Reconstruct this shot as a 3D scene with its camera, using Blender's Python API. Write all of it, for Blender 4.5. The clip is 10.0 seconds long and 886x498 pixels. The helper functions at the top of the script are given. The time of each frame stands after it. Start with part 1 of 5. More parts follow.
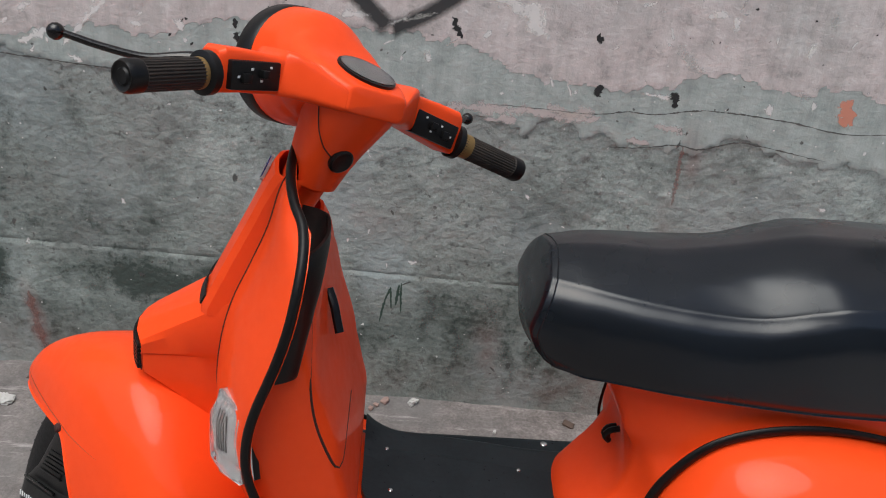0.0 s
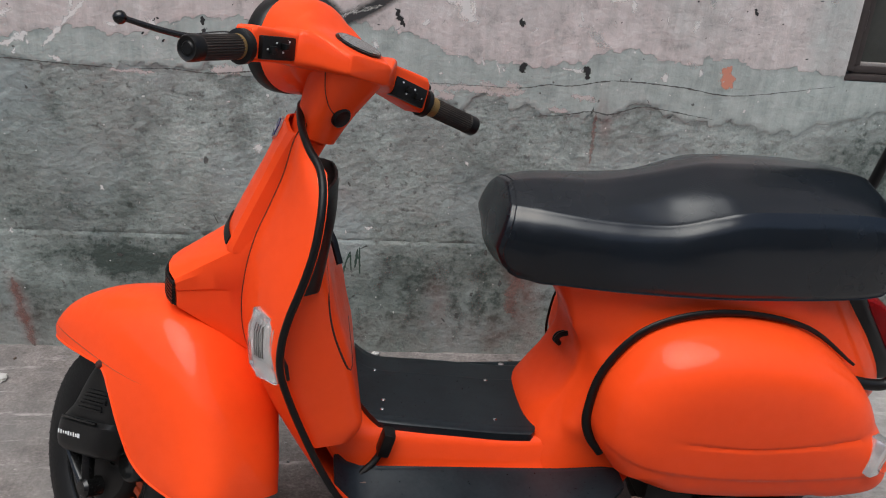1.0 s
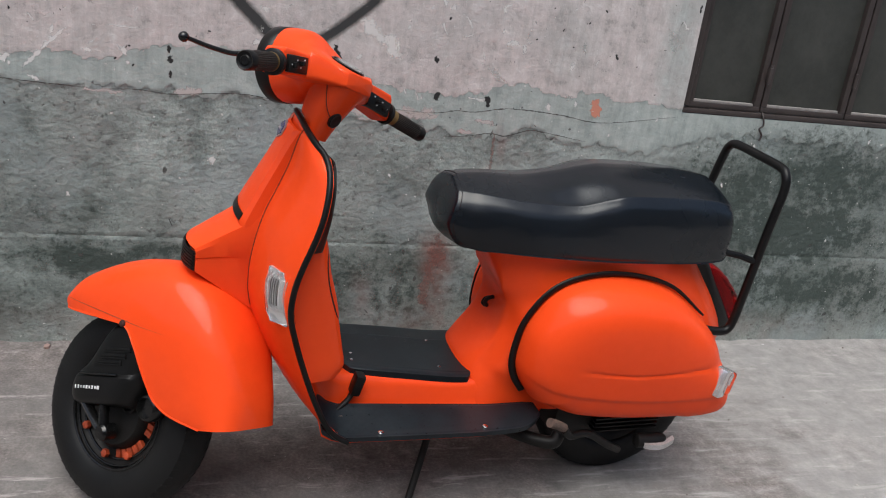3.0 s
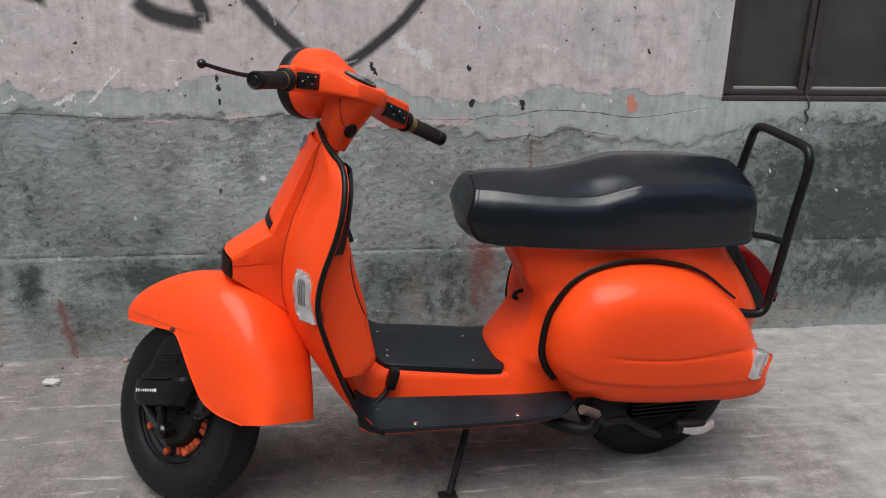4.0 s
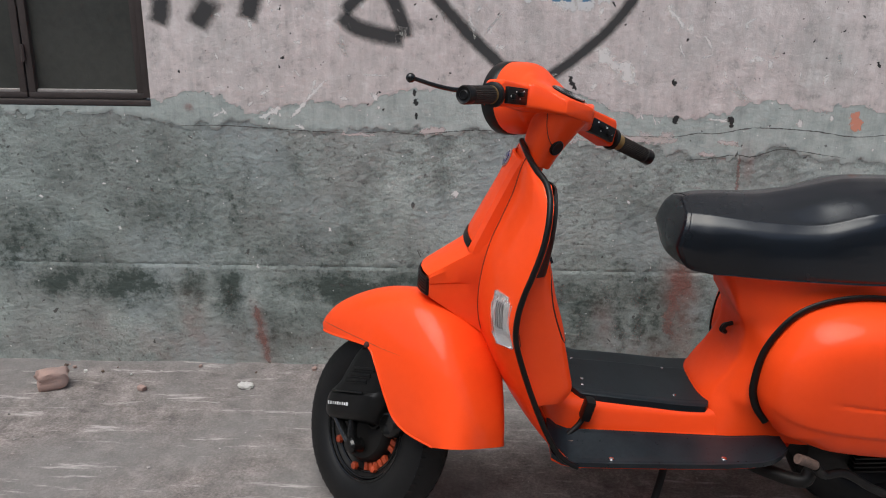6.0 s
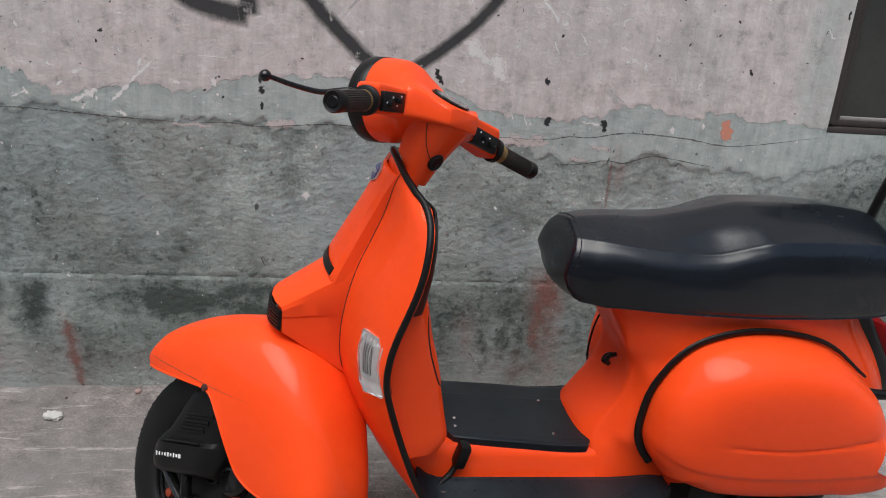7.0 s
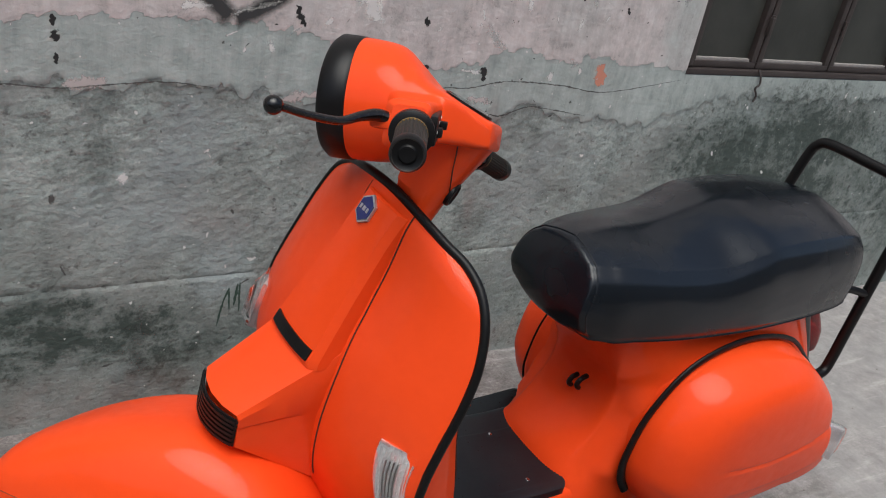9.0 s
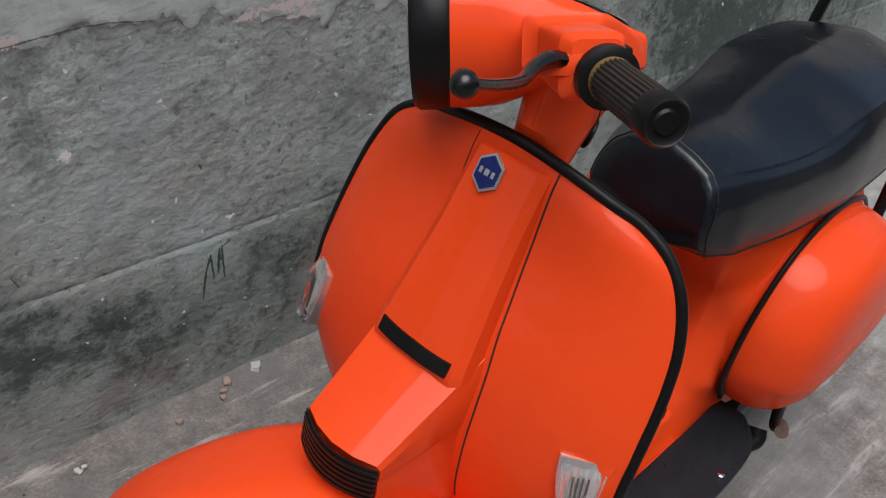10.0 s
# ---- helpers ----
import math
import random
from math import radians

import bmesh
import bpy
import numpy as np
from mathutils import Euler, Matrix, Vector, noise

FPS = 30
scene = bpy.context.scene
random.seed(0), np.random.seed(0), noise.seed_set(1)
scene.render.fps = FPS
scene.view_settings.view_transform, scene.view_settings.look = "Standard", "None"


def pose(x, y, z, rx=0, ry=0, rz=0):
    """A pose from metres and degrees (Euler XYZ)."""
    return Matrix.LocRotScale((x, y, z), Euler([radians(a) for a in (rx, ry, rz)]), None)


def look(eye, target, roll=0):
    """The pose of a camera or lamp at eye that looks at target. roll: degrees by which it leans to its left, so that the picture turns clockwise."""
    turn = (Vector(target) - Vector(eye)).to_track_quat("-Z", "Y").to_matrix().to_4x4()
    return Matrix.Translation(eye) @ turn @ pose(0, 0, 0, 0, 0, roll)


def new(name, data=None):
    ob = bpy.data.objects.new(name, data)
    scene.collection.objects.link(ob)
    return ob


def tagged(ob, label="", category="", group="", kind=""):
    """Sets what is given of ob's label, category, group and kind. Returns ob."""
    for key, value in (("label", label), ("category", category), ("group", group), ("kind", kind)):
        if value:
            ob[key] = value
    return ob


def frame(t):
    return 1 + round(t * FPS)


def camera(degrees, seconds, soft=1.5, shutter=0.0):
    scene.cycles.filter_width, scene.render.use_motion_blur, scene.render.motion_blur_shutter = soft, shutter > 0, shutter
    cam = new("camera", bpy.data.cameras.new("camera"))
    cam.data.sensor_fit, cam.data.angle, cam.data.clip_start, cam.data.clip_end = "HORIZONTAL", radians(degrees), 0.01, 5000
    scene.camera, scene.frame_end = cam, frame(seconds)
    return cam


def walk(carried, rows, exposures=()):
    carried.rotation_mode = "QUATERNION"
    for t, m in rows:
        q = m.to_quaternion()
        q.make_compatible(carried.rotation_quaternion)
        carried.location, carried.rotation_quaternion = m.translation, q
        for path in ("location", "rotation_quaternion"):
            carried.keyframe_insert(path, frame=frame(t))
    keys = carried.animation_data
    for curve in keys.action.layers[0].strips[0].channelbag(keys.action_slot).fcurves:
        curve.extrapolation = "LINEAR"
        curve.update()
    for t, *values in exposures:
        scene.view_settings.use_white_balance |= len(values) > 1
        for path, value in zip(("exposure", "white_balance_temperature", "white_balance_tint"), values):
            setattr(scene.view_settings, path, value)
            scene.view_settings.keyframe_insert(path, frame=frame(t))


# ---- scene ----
cam = camera(53.9, 10.0, soft=1.05)
PATH = [
    (0, (0.152, -1.192, 1.398), (0.152, 0.624, 0.561), 5.4),
    (0.5, (0.078, -1.306, 1.41), (0.177, 0.498, 0.554), 6.6),
    (1, (0.02, -1.52, 1.402), (0.236, 0.298, 0.596), 4.5),
    (1.5, (-0.086, -1.65, 1.415), (0.209, 0.178, 0.658), 3.9),
    (2, (-0.261, -1.799, 1.395), (0.151, 0.03, 0.699), 4.1),
    (2.5, (-0.327, -1.896, 1.398), (0.269, -0.114, 0.713), 6.5),
    (2.7, (-0.338, -1.918, 1.401), (0.263, -0.133, 0.728), 7.3),
    (3.8, (-0.153, -2.113, 1.404), (0.232, -0.265, 0.742), 3.8),
    (4, (-0.141, -2.121, 1.411), (0.198, -0.26, 0.76), 2.0),
    (4.5, (-0.13, -2.106, 1.412), (0.21, -0.229, 0.809), 0.9),
    (5, (-0.16, -2.084, 1.411), (0.158, -0.202, 0.813), 0.7),
    (5.2, (-0.183, -2.081, 1.411), (0.029, -0.185, 0.81), 0.3),
    (6.3, (-0.215, -1.931, 1.394), (-0.268, -0.035, 0.76), 0.7),
    (6.5, (-0.224, -1.841, 1.409), (-0.108, 0.052, 0.775), 2.6),
    (7, (-0.27, -1.701, 1.412), (0.07, 0.151, 0.737), 5.1),
    (7.5, (-0.269, -1.533, 1.398), (0.13, 0.278, 0.649), 5.9),
    (8, (-0.286, -1.319, 1.424), (0.315, 0.367, 0.531), 8.1),
    (8.5, (-0.467, -1.16, 1.424), (0.401, 0.423, 0.563), 10.7),
    (9, (-0.661, -0.988, 1.441), (0.396, 0.483, 0.594), 11.4),
    (9.5, (-0.694, -0.763, 1.386), (0.455, 0.522, 0.371), 9.7),
    (10, (-0.726, -0.555, 1.388), (0.49, 0.602, 0.299), 5.8),
]
walk(cam, [(t, look([0.93 * v for v in eye], [0.93 * v for v in target], roll)) for t, eye, target, roll in PATH], [(0.0, 0.29), (2.0, 0.36), (8.5, 0.32), (9.0, 0.20), (9.5, 0.05), (10.0, 0.03)])

# ---- world and light: a bright overcast sky over a narrow lane ----
world = bpy.data.worlds.new("sky")
scene.world = world
world.use_nodes = True
wn = world.node_tree.nodes
sky = wn.new("ShaderNodeTexSky")
sky.sky_type = "NISHITA"
sky.sun_disc = False
sky.sun_elevation = radians(68)
sky.sun_rotation = radians(212)
sky.dust_density = 4.0
world.node_tree.links.new(sky.outputs["Color"], wn["Background"].inputs["Color"])
wn["Background"].inputs["Strength"].default_value = 0.115
sun = new("sun", bpy.data.lights.new("sun", "SUN"))
sun.data.energy = 2.1
sun.data.angle = radians(54)
sun.data.color = (0.955, 1.0, 0.99)
sun.matrix_world = look((0, 0, 8), (1.7, 2.7, 0))


# ---- materials ----
def material(name, color, rough=0.5, metal=0.0, coat=0.0, spec=0.5):
    m = bpy.data.materials.new(name)
    m.use_nodes = True
    b = m.node_tree.nodes["Principled BSDF"]
    b.inputs["Base Color"].default_value = (*color, 1)
    b.inputs["Roughness"].default_value = rough
    b.inputs["Metallic"].default_value = metal
    b.inputs["Coat Weight"].default_value = coat
    b.inputs["Coat Roughness"].default_value = 0.06
    b.inputs["Specular IOR Level"].default_value = spec
    return m


def node(m, kind, **values):
    n = m.node_tree.nodes.new(kind)
    for key, value in values.items():
        n.inputs[key.replace("_", " ")].default_value = value
    return n


def link(m, a, b):
    m.node_tree.links.new(a, b)


def bsdf(m):
    return m.node_tree.nodes["Principled BSDF"]


def noise_tex(m, scale, detail=6.0, rough=0.6, stretch=None, vector=None):
    n = node(m, "ShaderNodeTexNoise", Scale=scale, Detail=detail, Roughness=rough)
    if vector is None:
        vector = node(m, "ShaderNodeTexCoord").outputs["Object"]
    if stretch:
        mp = node(m, "ShaderNodeMapping", Scale=stretch)
        link(m, vector, mp.inputs["Vector"])
        vector = mp.outputs["Vector"]
    link(m, vector, n.inputs["Vector"])
    return n.outputs["Fac"]


def ramp(m, value, stops):
    r = m.node_tree.nodes.new("ShaderNodeValToRGB")
    e = r.color_ramp.elements
    while len(e) < len(stops):
        e.new(0.5)
    for el, (p, c) in zip(e, stops):
        el.position = p
        el.color = (*c, 1) if len(c) == 3 else c
    link(m, value, r.inputs["Fac"])
    return r.outputs["Color"]


def grey(v):
    return (v, v, v)


def mix(m, fac, a, b, blend="MIX"):
    n = m.node_tree.nodes.new("ShaderNodeMix")
    n.data_type = "RGBA"
    n.blend_type = blend
    for value, sock in ((fac, n.inputs["Factor"]), (a, n.inputs["A"]), (b, n.inputs["B"])):
        if isinstance(value, (int, float)):
            sock.default_value = value
        elif isinstance(value, tuple):
            sock.default_value = (*value, 1)
        else:
            link(m, value, sock)
    return n.outputs["Result"]


def math_node(m, op, a, b=0.0, clamp=False):
    n = m.node_tree.nodes.new("ShaderNodeMath")
    n.operation = op
    n.use_clamp = clamp
    for value, sock in ((a, n.inputs[0]), (b, n.inputs[1])):
        if isinstance(value, (int, float)):
            sock.default_value = value
        else:
            link(m, value, sock)
    return n.outputs[0]


def bump(m, height, strength, distance):
    b = node(m, "ShaderNodeBump", Strength=strength, Distance=distance)
    link(m, height, b.inputs["Height"])
    link(m, b.outputs["Normal"], bsdf(m).inputs["Normal"])


def worn(name, color, color2, rough, scale=18.0, metal=0.0, coat=0.0, bump_d=0.0, spec=0.5):
    """A surface whose colour and gloss wander at two scales."""
    m = material(name, color, rough, metal, coat, spec)
    big = noise_tex(m, scale)
    fine = noise_tex(m, scale * 14)
    f = ramp(m, mix(m, 0.35, big, fine), [(0.35, grey(0)), (0.68, grey(1))])
    link(m, mix(m, f, color, color2), bsdf(m).inputs["Base Color"])
    link(m, ramp(m, fine, [(0.2, grey(max(rough - 0.1, 0.03))), (0.8, grey(min(rough + 0.12, 1)))]), bsdf(m).inputs["Roughness"])
    if bump_d:
        bump(m, fine, 0.6, bump_d)
    return m


orange = worn("orange_paint", (0.91, 0.073, 0.0105), (0.86, 0.066, 0.0095), 0.62, 3.0, coat=0.36, bump_d=0.00002, spec=0.12)
bsdf(orange).inputs["Coat Roughness"].default_value = 0.03
orange_satin = worn("orange_primer", (0.50, 0.06, 0.012), (0.16, 0.03, 0.012), 0.6, 24.0)
rubber = worn("black_rubber", (0.003, 0.003, 0.003), (0.006, 0.006, 0.006), 0.40, 20.0, bump_d=0.0003, spec=0.26)
tyre_mat = worn("tyre_rubber", (0.0045, 0.0045, 0.005), (0.010, 0.010, 0.010), 0.50, 12.0, bump_d=0.0004, spec=0.26)
plastic = worn("black_plastic", (0.004, 0.004, 0.0042), (0.008, 0.008, 0.008), 0.36, 30.0, bump_d=0.0001, spec=0.26)
grip_mat = worn("worn_grip_rubber", (0.014, 0.012, 0.010), (0.038, 0.027, 0.020), 0.60, 45.0, bump_d=0.0004)
mat_mat = worn("floor_mat_rubber", (0.004, 0.007, 0.010), (0.016, 0.023, 0.028), 0.33, 9.0, bump_d=0.00008, spec=0.34)
leather = material("seat_vinyl", (0.006, 0.009, 0.013), 0.3, spec=0.5)
link(leather, ramp(leather, noise_tex(leather, 5, 3, 0.5), [(0.35, (0.0030, 0.0050, 0.0075)), (0.65, (0.0055, 0.0085, 0.0125))]), bsdf(leather).inputs["Base Color"])
link(leather, ramp(leather, noise_tex(leather, 9, 3, 0.5), [(0.3, grey(0.19)), (0.7, grey(0.30))]), bsdf(leather).inputs["Roughness"])
bump(leather, noise_tex(leather, 13, 1.5, 0.4, (0.6, 1.0, 1.8)), 0.5, 0.006)
chrome = worn("chrome", (0.72, 0.72, 0.72), (0.5, 0.5, 0.5), 0.16, 60.0, metal=1.0)
steel = worn("dull_steel", (0.26, 0.25, 0.24), (0.13, 0.12, 0.11), 0.45, 40.0, metal=0.9)
engine_mat = worn("sooty_engine_metal", (0.006, 0.006, 0.006), (0.016, 0.014, 0.013), 0.48, 30.0, metal=0.2, bump_d=0.0006, spec=0.3)
rust = worn("rusty_pipe", (0.20, 0.13, 0.10), (0.055, 0.040, 0.035), 0.7, 26.0, metal=0.2, bump_d=0.0008)
enamel = worn("blue_enamel", (0.015, 0.030, 0.16), (0.012, 0.02, 0.12), 0.2, 60.0, coat=0.5)
silver = worn("silver_paint", (0.62, 0.62, 0.62), (0.5, 0.5, 0.5), 0.3, 60.0, metal=0.6)
print_white = worn("white_print", (0.75, 0.75, 0.75), (0.6, 0.6, 0.6), 0.5, 60.0)
brown_paint = worn("brown_window_paint", (0.034, 0.026, 0.024), (0.060, 0.048, 0.044), 0.5, 10.0, bump_d=0.0012)
board_mat = worn("dark_window_sheet", (0.022, 0.024, 0.020), (0.055, 0.056, 0.048), 0.55, 4.0, bump_d=0.0010)


def lens(name, color, rough=0.08, ior=1.15):
    m = material(name, color, rough)
    bsdf(m).inputs["Transmission Weight"].default_value = 1.0
    bsdf(m).inputs["IOR"].default_value = ior
    return m


dark_gap_shade = worn("dark_gap_shade", (0.05, 0.012, 0.008), (0.02, 0.008, 0.006), 0.8, 40.0)
clear_lens = lens("clear_lens", (0.95, 0.95, 0.95), 0.05, 1.32)
red_lens = lens("red_lens", (0.62, 0.02, 0.025), 0.16)
reflector = worn("lamp_reflector", (0.86, 0.86, 0.85), (0.60, 0.60, 0.60), 0.20, 26.0, metal=0.75)
satin_black = worn("satin_black_enamel", (0.004, 0.004, 0.004), (0.007, 0.007, 0.007), 0.22, 20.0, spec=0.5)
yellow_wear = worn("dull_yellow_wear", (0.32, 0.20, 0.06), (0.20, 0.12, 0.05), 0.5, 60.0, metal=0.4)
gauge_mat = worn("gauge_dial", (0.11, 0.11, 0.11), (0.03, 0.03, 0.03), 0.5, 30.0)
bead_mat = worn("dusty_putty", (0.34, 0.32, 0.30), (0.20, 0.18, 0.17), 0.8, 30.0)


# ---- mesh helpers ----
UNIT = 0.93  # metres for each unit of the plan


def arr(*rows):
    return np.array(rows, float)


def smooth(ctrl, n):
    """n points on a Catmull-Rom curve through the control rows."""
    c = np.array(ctrl, float)
    k = len(c)
    ext = np.vstack([2 * c[0] - c[1], c, 2 * c[-1] - c[-2]])
    out = []
    for u in np.linspace(0, k - 1, n):
        i = min(int(u), k - 2)
        f = u - i
        a, b, d, e = ext[i : i + 4]
        out.append(0.5 * (2 * b + (d - a) * f + (2 * a - 5 * b + 4 * d - e) * f * f + (3 * b - a - 3 * d + e) * f**3))
    return np.array(out)


TABLES = {}


def table(x, rows, n=200):
    """A smooth function through rows of (x, value)."""
    key = tuple(sorted(rows))
    if key not in TABLES:
        TABLES[key] = smooth(key, n)
    s = TABLES[key]
    return np.interp(x, s[:, 0], s[:, 1])


def grid(P, close_u=False, close_v=False):
    nu, nv = P.shape[:2]
    V = P.reshape(-1, 3)
    F = []
    for i in range(nu if close_u else nu - 1):
        for j in range(nv if close_v else nv - 1):
            a, b = i, (i + 1) % nu
            c, d = j, (j + 1) % nv
            F.append((a * nv + c, b * nv + c, b * nv + d, a * nv + d))
    return V, F


def join(*pieces):
    V, F, off = [], [], 0
    for v, f in pieces:
        V.append(np.asarray(v, float).reshape(-1, 3))
        F += [tuple(i + off for i in q) for q in f]
        off += len(V[-1])
    return np.vstack(V), F


def loft(rings, cap=True):
    """Closed rings of equal length, skinned and capped."""
    P = np.array(rings, float)
    V, F = grid(P, close_v=True)
    n = P.shape[1]
    if cap:
        m = len(V)
        V = np.vstack([V, P[0].mean(0), P[-1].mean(0)])
        last = (P.shape[0] - 1) * n
        F += [(m, (j + 1) % n, j) for j in range(n)] + [(m + 1, last + j, last + (j + 1) % n) for j in range(n)]
    return V, F


def slab(P, off):
    """A sheet P (nu, nv, 3) given thickness by the offset, closed at its rim."""
    Q = P + np.asarray(off, float)
    nu, nv = P.shape[:2]
    v1, f1 = grid(P)
    v2, f2 = grid(Q)
    n = nu * nv
    V = np.vstack([v1, v2])
    F = f1 + [tuple(n + i for i in reversed(q)) for q in f2]
    rim = [(0, j) for j in range(nv)] + [(i, nv - 1) for i in range(1, nu)] + [(nu - 1, j) for j in range(nv - 2, -1, -1)] + [(i, 0) for i in range(nu - 2, 0, -1)]
    ids = [i * nv + j for i, j in rim]
    for a, b in zip(ids, ids[1:] + ids[:1]):
        F.append((b, a, a + n, b + n))
    return V, F


def frame_of(d):
    d = np.asarray(d, float) / np.linalg.norm(d)
    u = np.cross(d, (0, 0, 1.0) if abs(d[2]) < 0.9 else (1.0, 0, 0))
    u /= np.linalg.norm(u)
    return u, np.cross(d, u), d


def tube(pts, r, n=12, flat=1.0):
    pts = np.asarray(pts, float)
    r = np.broadcast_to(np.asarray(r, float), (len(pts),))
    t = np.gradient(pts, axis=0)
    u, w, _ = frame_of(t[0])
    rings = []
    a = np.linspace(0, 2 * np.pi, n, endpoint=False)
    for p, d, q in zip(pts, t, r):
        d = d / np.linalg.norm(d)
        u = u - d * (u @ d)
        u /= np.linalg.norm(u)
        w = np.cross(d, u)
        rings.append(p + q * (np.cos(a)[:, None] * u + flat * np.sin(a)[:, None] * w))
    return loft(rings)


def lathe(origin, axis, profile, n=32):
    """Rings of (distance along the axis, radius) round an axis."""
    u, w, d = frame_of(axis)
    a = np.linspace(0, 2 * np.pi, n, endpoint=False)
    o = np.asarray(origin, float)
    return loft([o + s * d + max(r, 1e-4) * (np.cos(a)[:, None] * u + np.sin(a)[:, None] * w) for s, r in profile])


def box(centre, size, turn=None, bevel=0.004, taper=1.0):
    bm = bmesh.new()
    bmesh.ops.create_cube(bm, size=1.0)
    for v in bm.verts:
        k = taper if v.co.z > 0 else 1.0
        v.co = Vector((v.co.x * size[0] * k, v.co.y * size[1] * k, v.co.z * size[2]))
    if bevel:
        bmesh.ops.bevel(bm, geom=list(bm.edges), offset=min(bevel, min(size) * 0.45), segments=2, profile=0.6, affect="EDGES")
    if turn is not None:
        bm.transform(turn.to_4x4())
    bm.transform(Matrix.Translation(centre))
    bm.verts.index_update()
    out = np.array([v.co[:] for v in bm.verts]), [tuple(v.index for v in f.verts) for f in bm.faces]
    bm.free()
    return out


def part(name, vf, mat, parent=None, label="", sharp=38, fix=True):
    V, F = vf
    me = bpy.data.meshes.new(name)
    me.from_pydata((np.asarray(V, float) * UNIT).tolist(), [], F)
    me.materials.append(mat)
    if fix:
        bm = bmesh.new()
        bm.from_mesh(me)
        bmesh.ops.recalc_face_normals(bm, faces=bm.faces)
        bm.to_mesh(me)
        bm.free()
    me.polygons.foreach_set("use_smooth", [True] * len(me.polygons))
    me.set_sharp_from_angle(angle=radians(sharp))
    ob = new(name, me)
    if parent is not None:
        ob.parent = parent
    if label:
        tagged(ob, label)
    return ob


def superellipse(n, hw, up, down, p=2.5):
    """A closed ring in (side, height) about the origin."""
    a = np.linspace(0, 2 * np.pi, n, endpoint=False)
    c, s = np.cos(a), np.sin(a)
    y = hw * np.sign(c) * np.abs(c) ** (2 / p)
    z = np.where(s > 0, up, down) * np.sign(s) * np.abs(s) ** (2 / p)
    return y, z


# ---- the lane: wall, ground, windows ----
WALL_Y = 0.833
PINK_EDGE = [(-2.4, 0.97), (-1.5, 0.955), (-1.241, 0.95), (-1.14, 0.973), (-1.05, 0.978), (-0.98, 0.945), (-0.925, 0.912), (-0.839, 0.928), (-0.768, 0.944), (-0.66, 0.950), (-0.578, 0.938), (-0.524, 0.954), (-0.451, 0.986), (-0.325, 1.0), (-0.18, 1.004), (0.0, 1.0), (0.13, 0.99), (0.213, 0.962), (0.31, 0.930), (0.40, 0.922), (0.488, 0.914), (0.567, 0.922), (0.668, 0.945), (0.73, 0.968), (0.80, 0.972), (0.893, 0.952), (0.956, 0.941), (1.018, 0.960), (1.08, 0.952), (1.147, 0.939), (1.253, 0.955), (1.386, 0.936), (3.6, 0.93)]
SKIM_EDGE = [(-2.4, 0.90), (-1.41, 0.905), (-1.165, 0.872), (-0.912, 0.870), (-0.777, 0.859), (-0.513, 0.867), (-0.298, 0.846), (-0.186, 0.868), (0.0, 0.85), (0.154, 0.840), (0.30, 0.80), (0.39, 0.835), (0.489, 0.80), (0.591, 0.785), (0.755, 0.79), (0.837, 0.825), (0.942, 0.790), (1.222, 0.765), (1.418, 0.79), (1.7, 0.84), (3.6, 0.85)]
# mould patches; a few wide weak rows just darken the left wall
MOULD_DARK = [(-0.36, 0.26, 0.09, 0.06, 0.9), (-0.22, 0.25, 0.08, 0.05, 0.8), (-0.10, 0.16, 0.12, 0.05, 0.7), (-0.46, 0.20, 0.10, 0.05, 0.6), (-0.30, 0.22, 0.16, 0.06, 0.5), (-0.55, 0.18, 0.20, 0.07, 0.45), (-0.15, 0.27, 0.10, 0.05, 0.55), (-0.85, 0.14, 0.18, 0.08, 0.4), (0.15, 0.20, 0.14, 0.10, 0.4), (-1.15, 0.60, 0.40, 0.24, 0.30), (-0.75, 0.46, 0.30, 0.10, 0.28), (-1.5, 0.75, 0.30, 0.12, 0.25), (0.42, 0.30, 0.22, 0.10, 0.5), (0.70, 0.20, 0.16, 0.10, 0.4), (-0.62, 0.305, 0.17, 0.055, 1.0), (-0.40, 0.33, 0.12, 0.03, 0.8), (-1.02, 0.270, 0.045, 0.10, 0.9), (-1.16, 0.31, 0.05, 0.05, 0.6), (-1.38, 0.30, 0.13, 0.06, 0.9), (-1.62, 0.31, 0.12, 0.05, 0.8), (-0.85, 0.30, 0.06, 0.05, 0.45), (0.22, 0.27, 0.12, 0.07, 0.55), (0.47, 0.24, 0.13, 0.09, 0.5), (0.45, 0.15, 0.10, 0.10, 0.45), (1.75, 0.64, 0.26, 0.15, 0.85), (2.15, 0.70, 0.40, 0.15, 0.85), (1.62, 0.52, 0.14, 0.11, 0.5), (2.0, 0.48, 0.45, 0.14, 1.0), (2.2, 0.24, 0.55, 0.12, 0.8), (1.62, 0.28, 0.16, 0.10, 0.6), (2.9, 0.55, 0.5, 0.3, 0.6), (0.1, 0.10, 0.3, 0.08, 0.35), (-1.75, 0.45, 0.25, 0.12, 0.55), (0.35, 0.60, 0.06, 0.12, 0.2)]
PALE = [(1.50, 0.83, 0.30, 0.10, 1.0), (1.34, 1.15, 0.07, 0.30, 0.75), (1.20, 0.78, 0.22, 0.06, 0.7), (-0.48, 0.60, 0.10, 0.09, 0.55), (0.95, 1.10, 0.10, 0.14, 0.35), (-0.15, 0.50, 0.25, 0.05, 0.3), (-1.05, 0.62, 0.18, 0.07, 0.4), (0.72, 0.66, 0.20, 0.08, 0.3)]
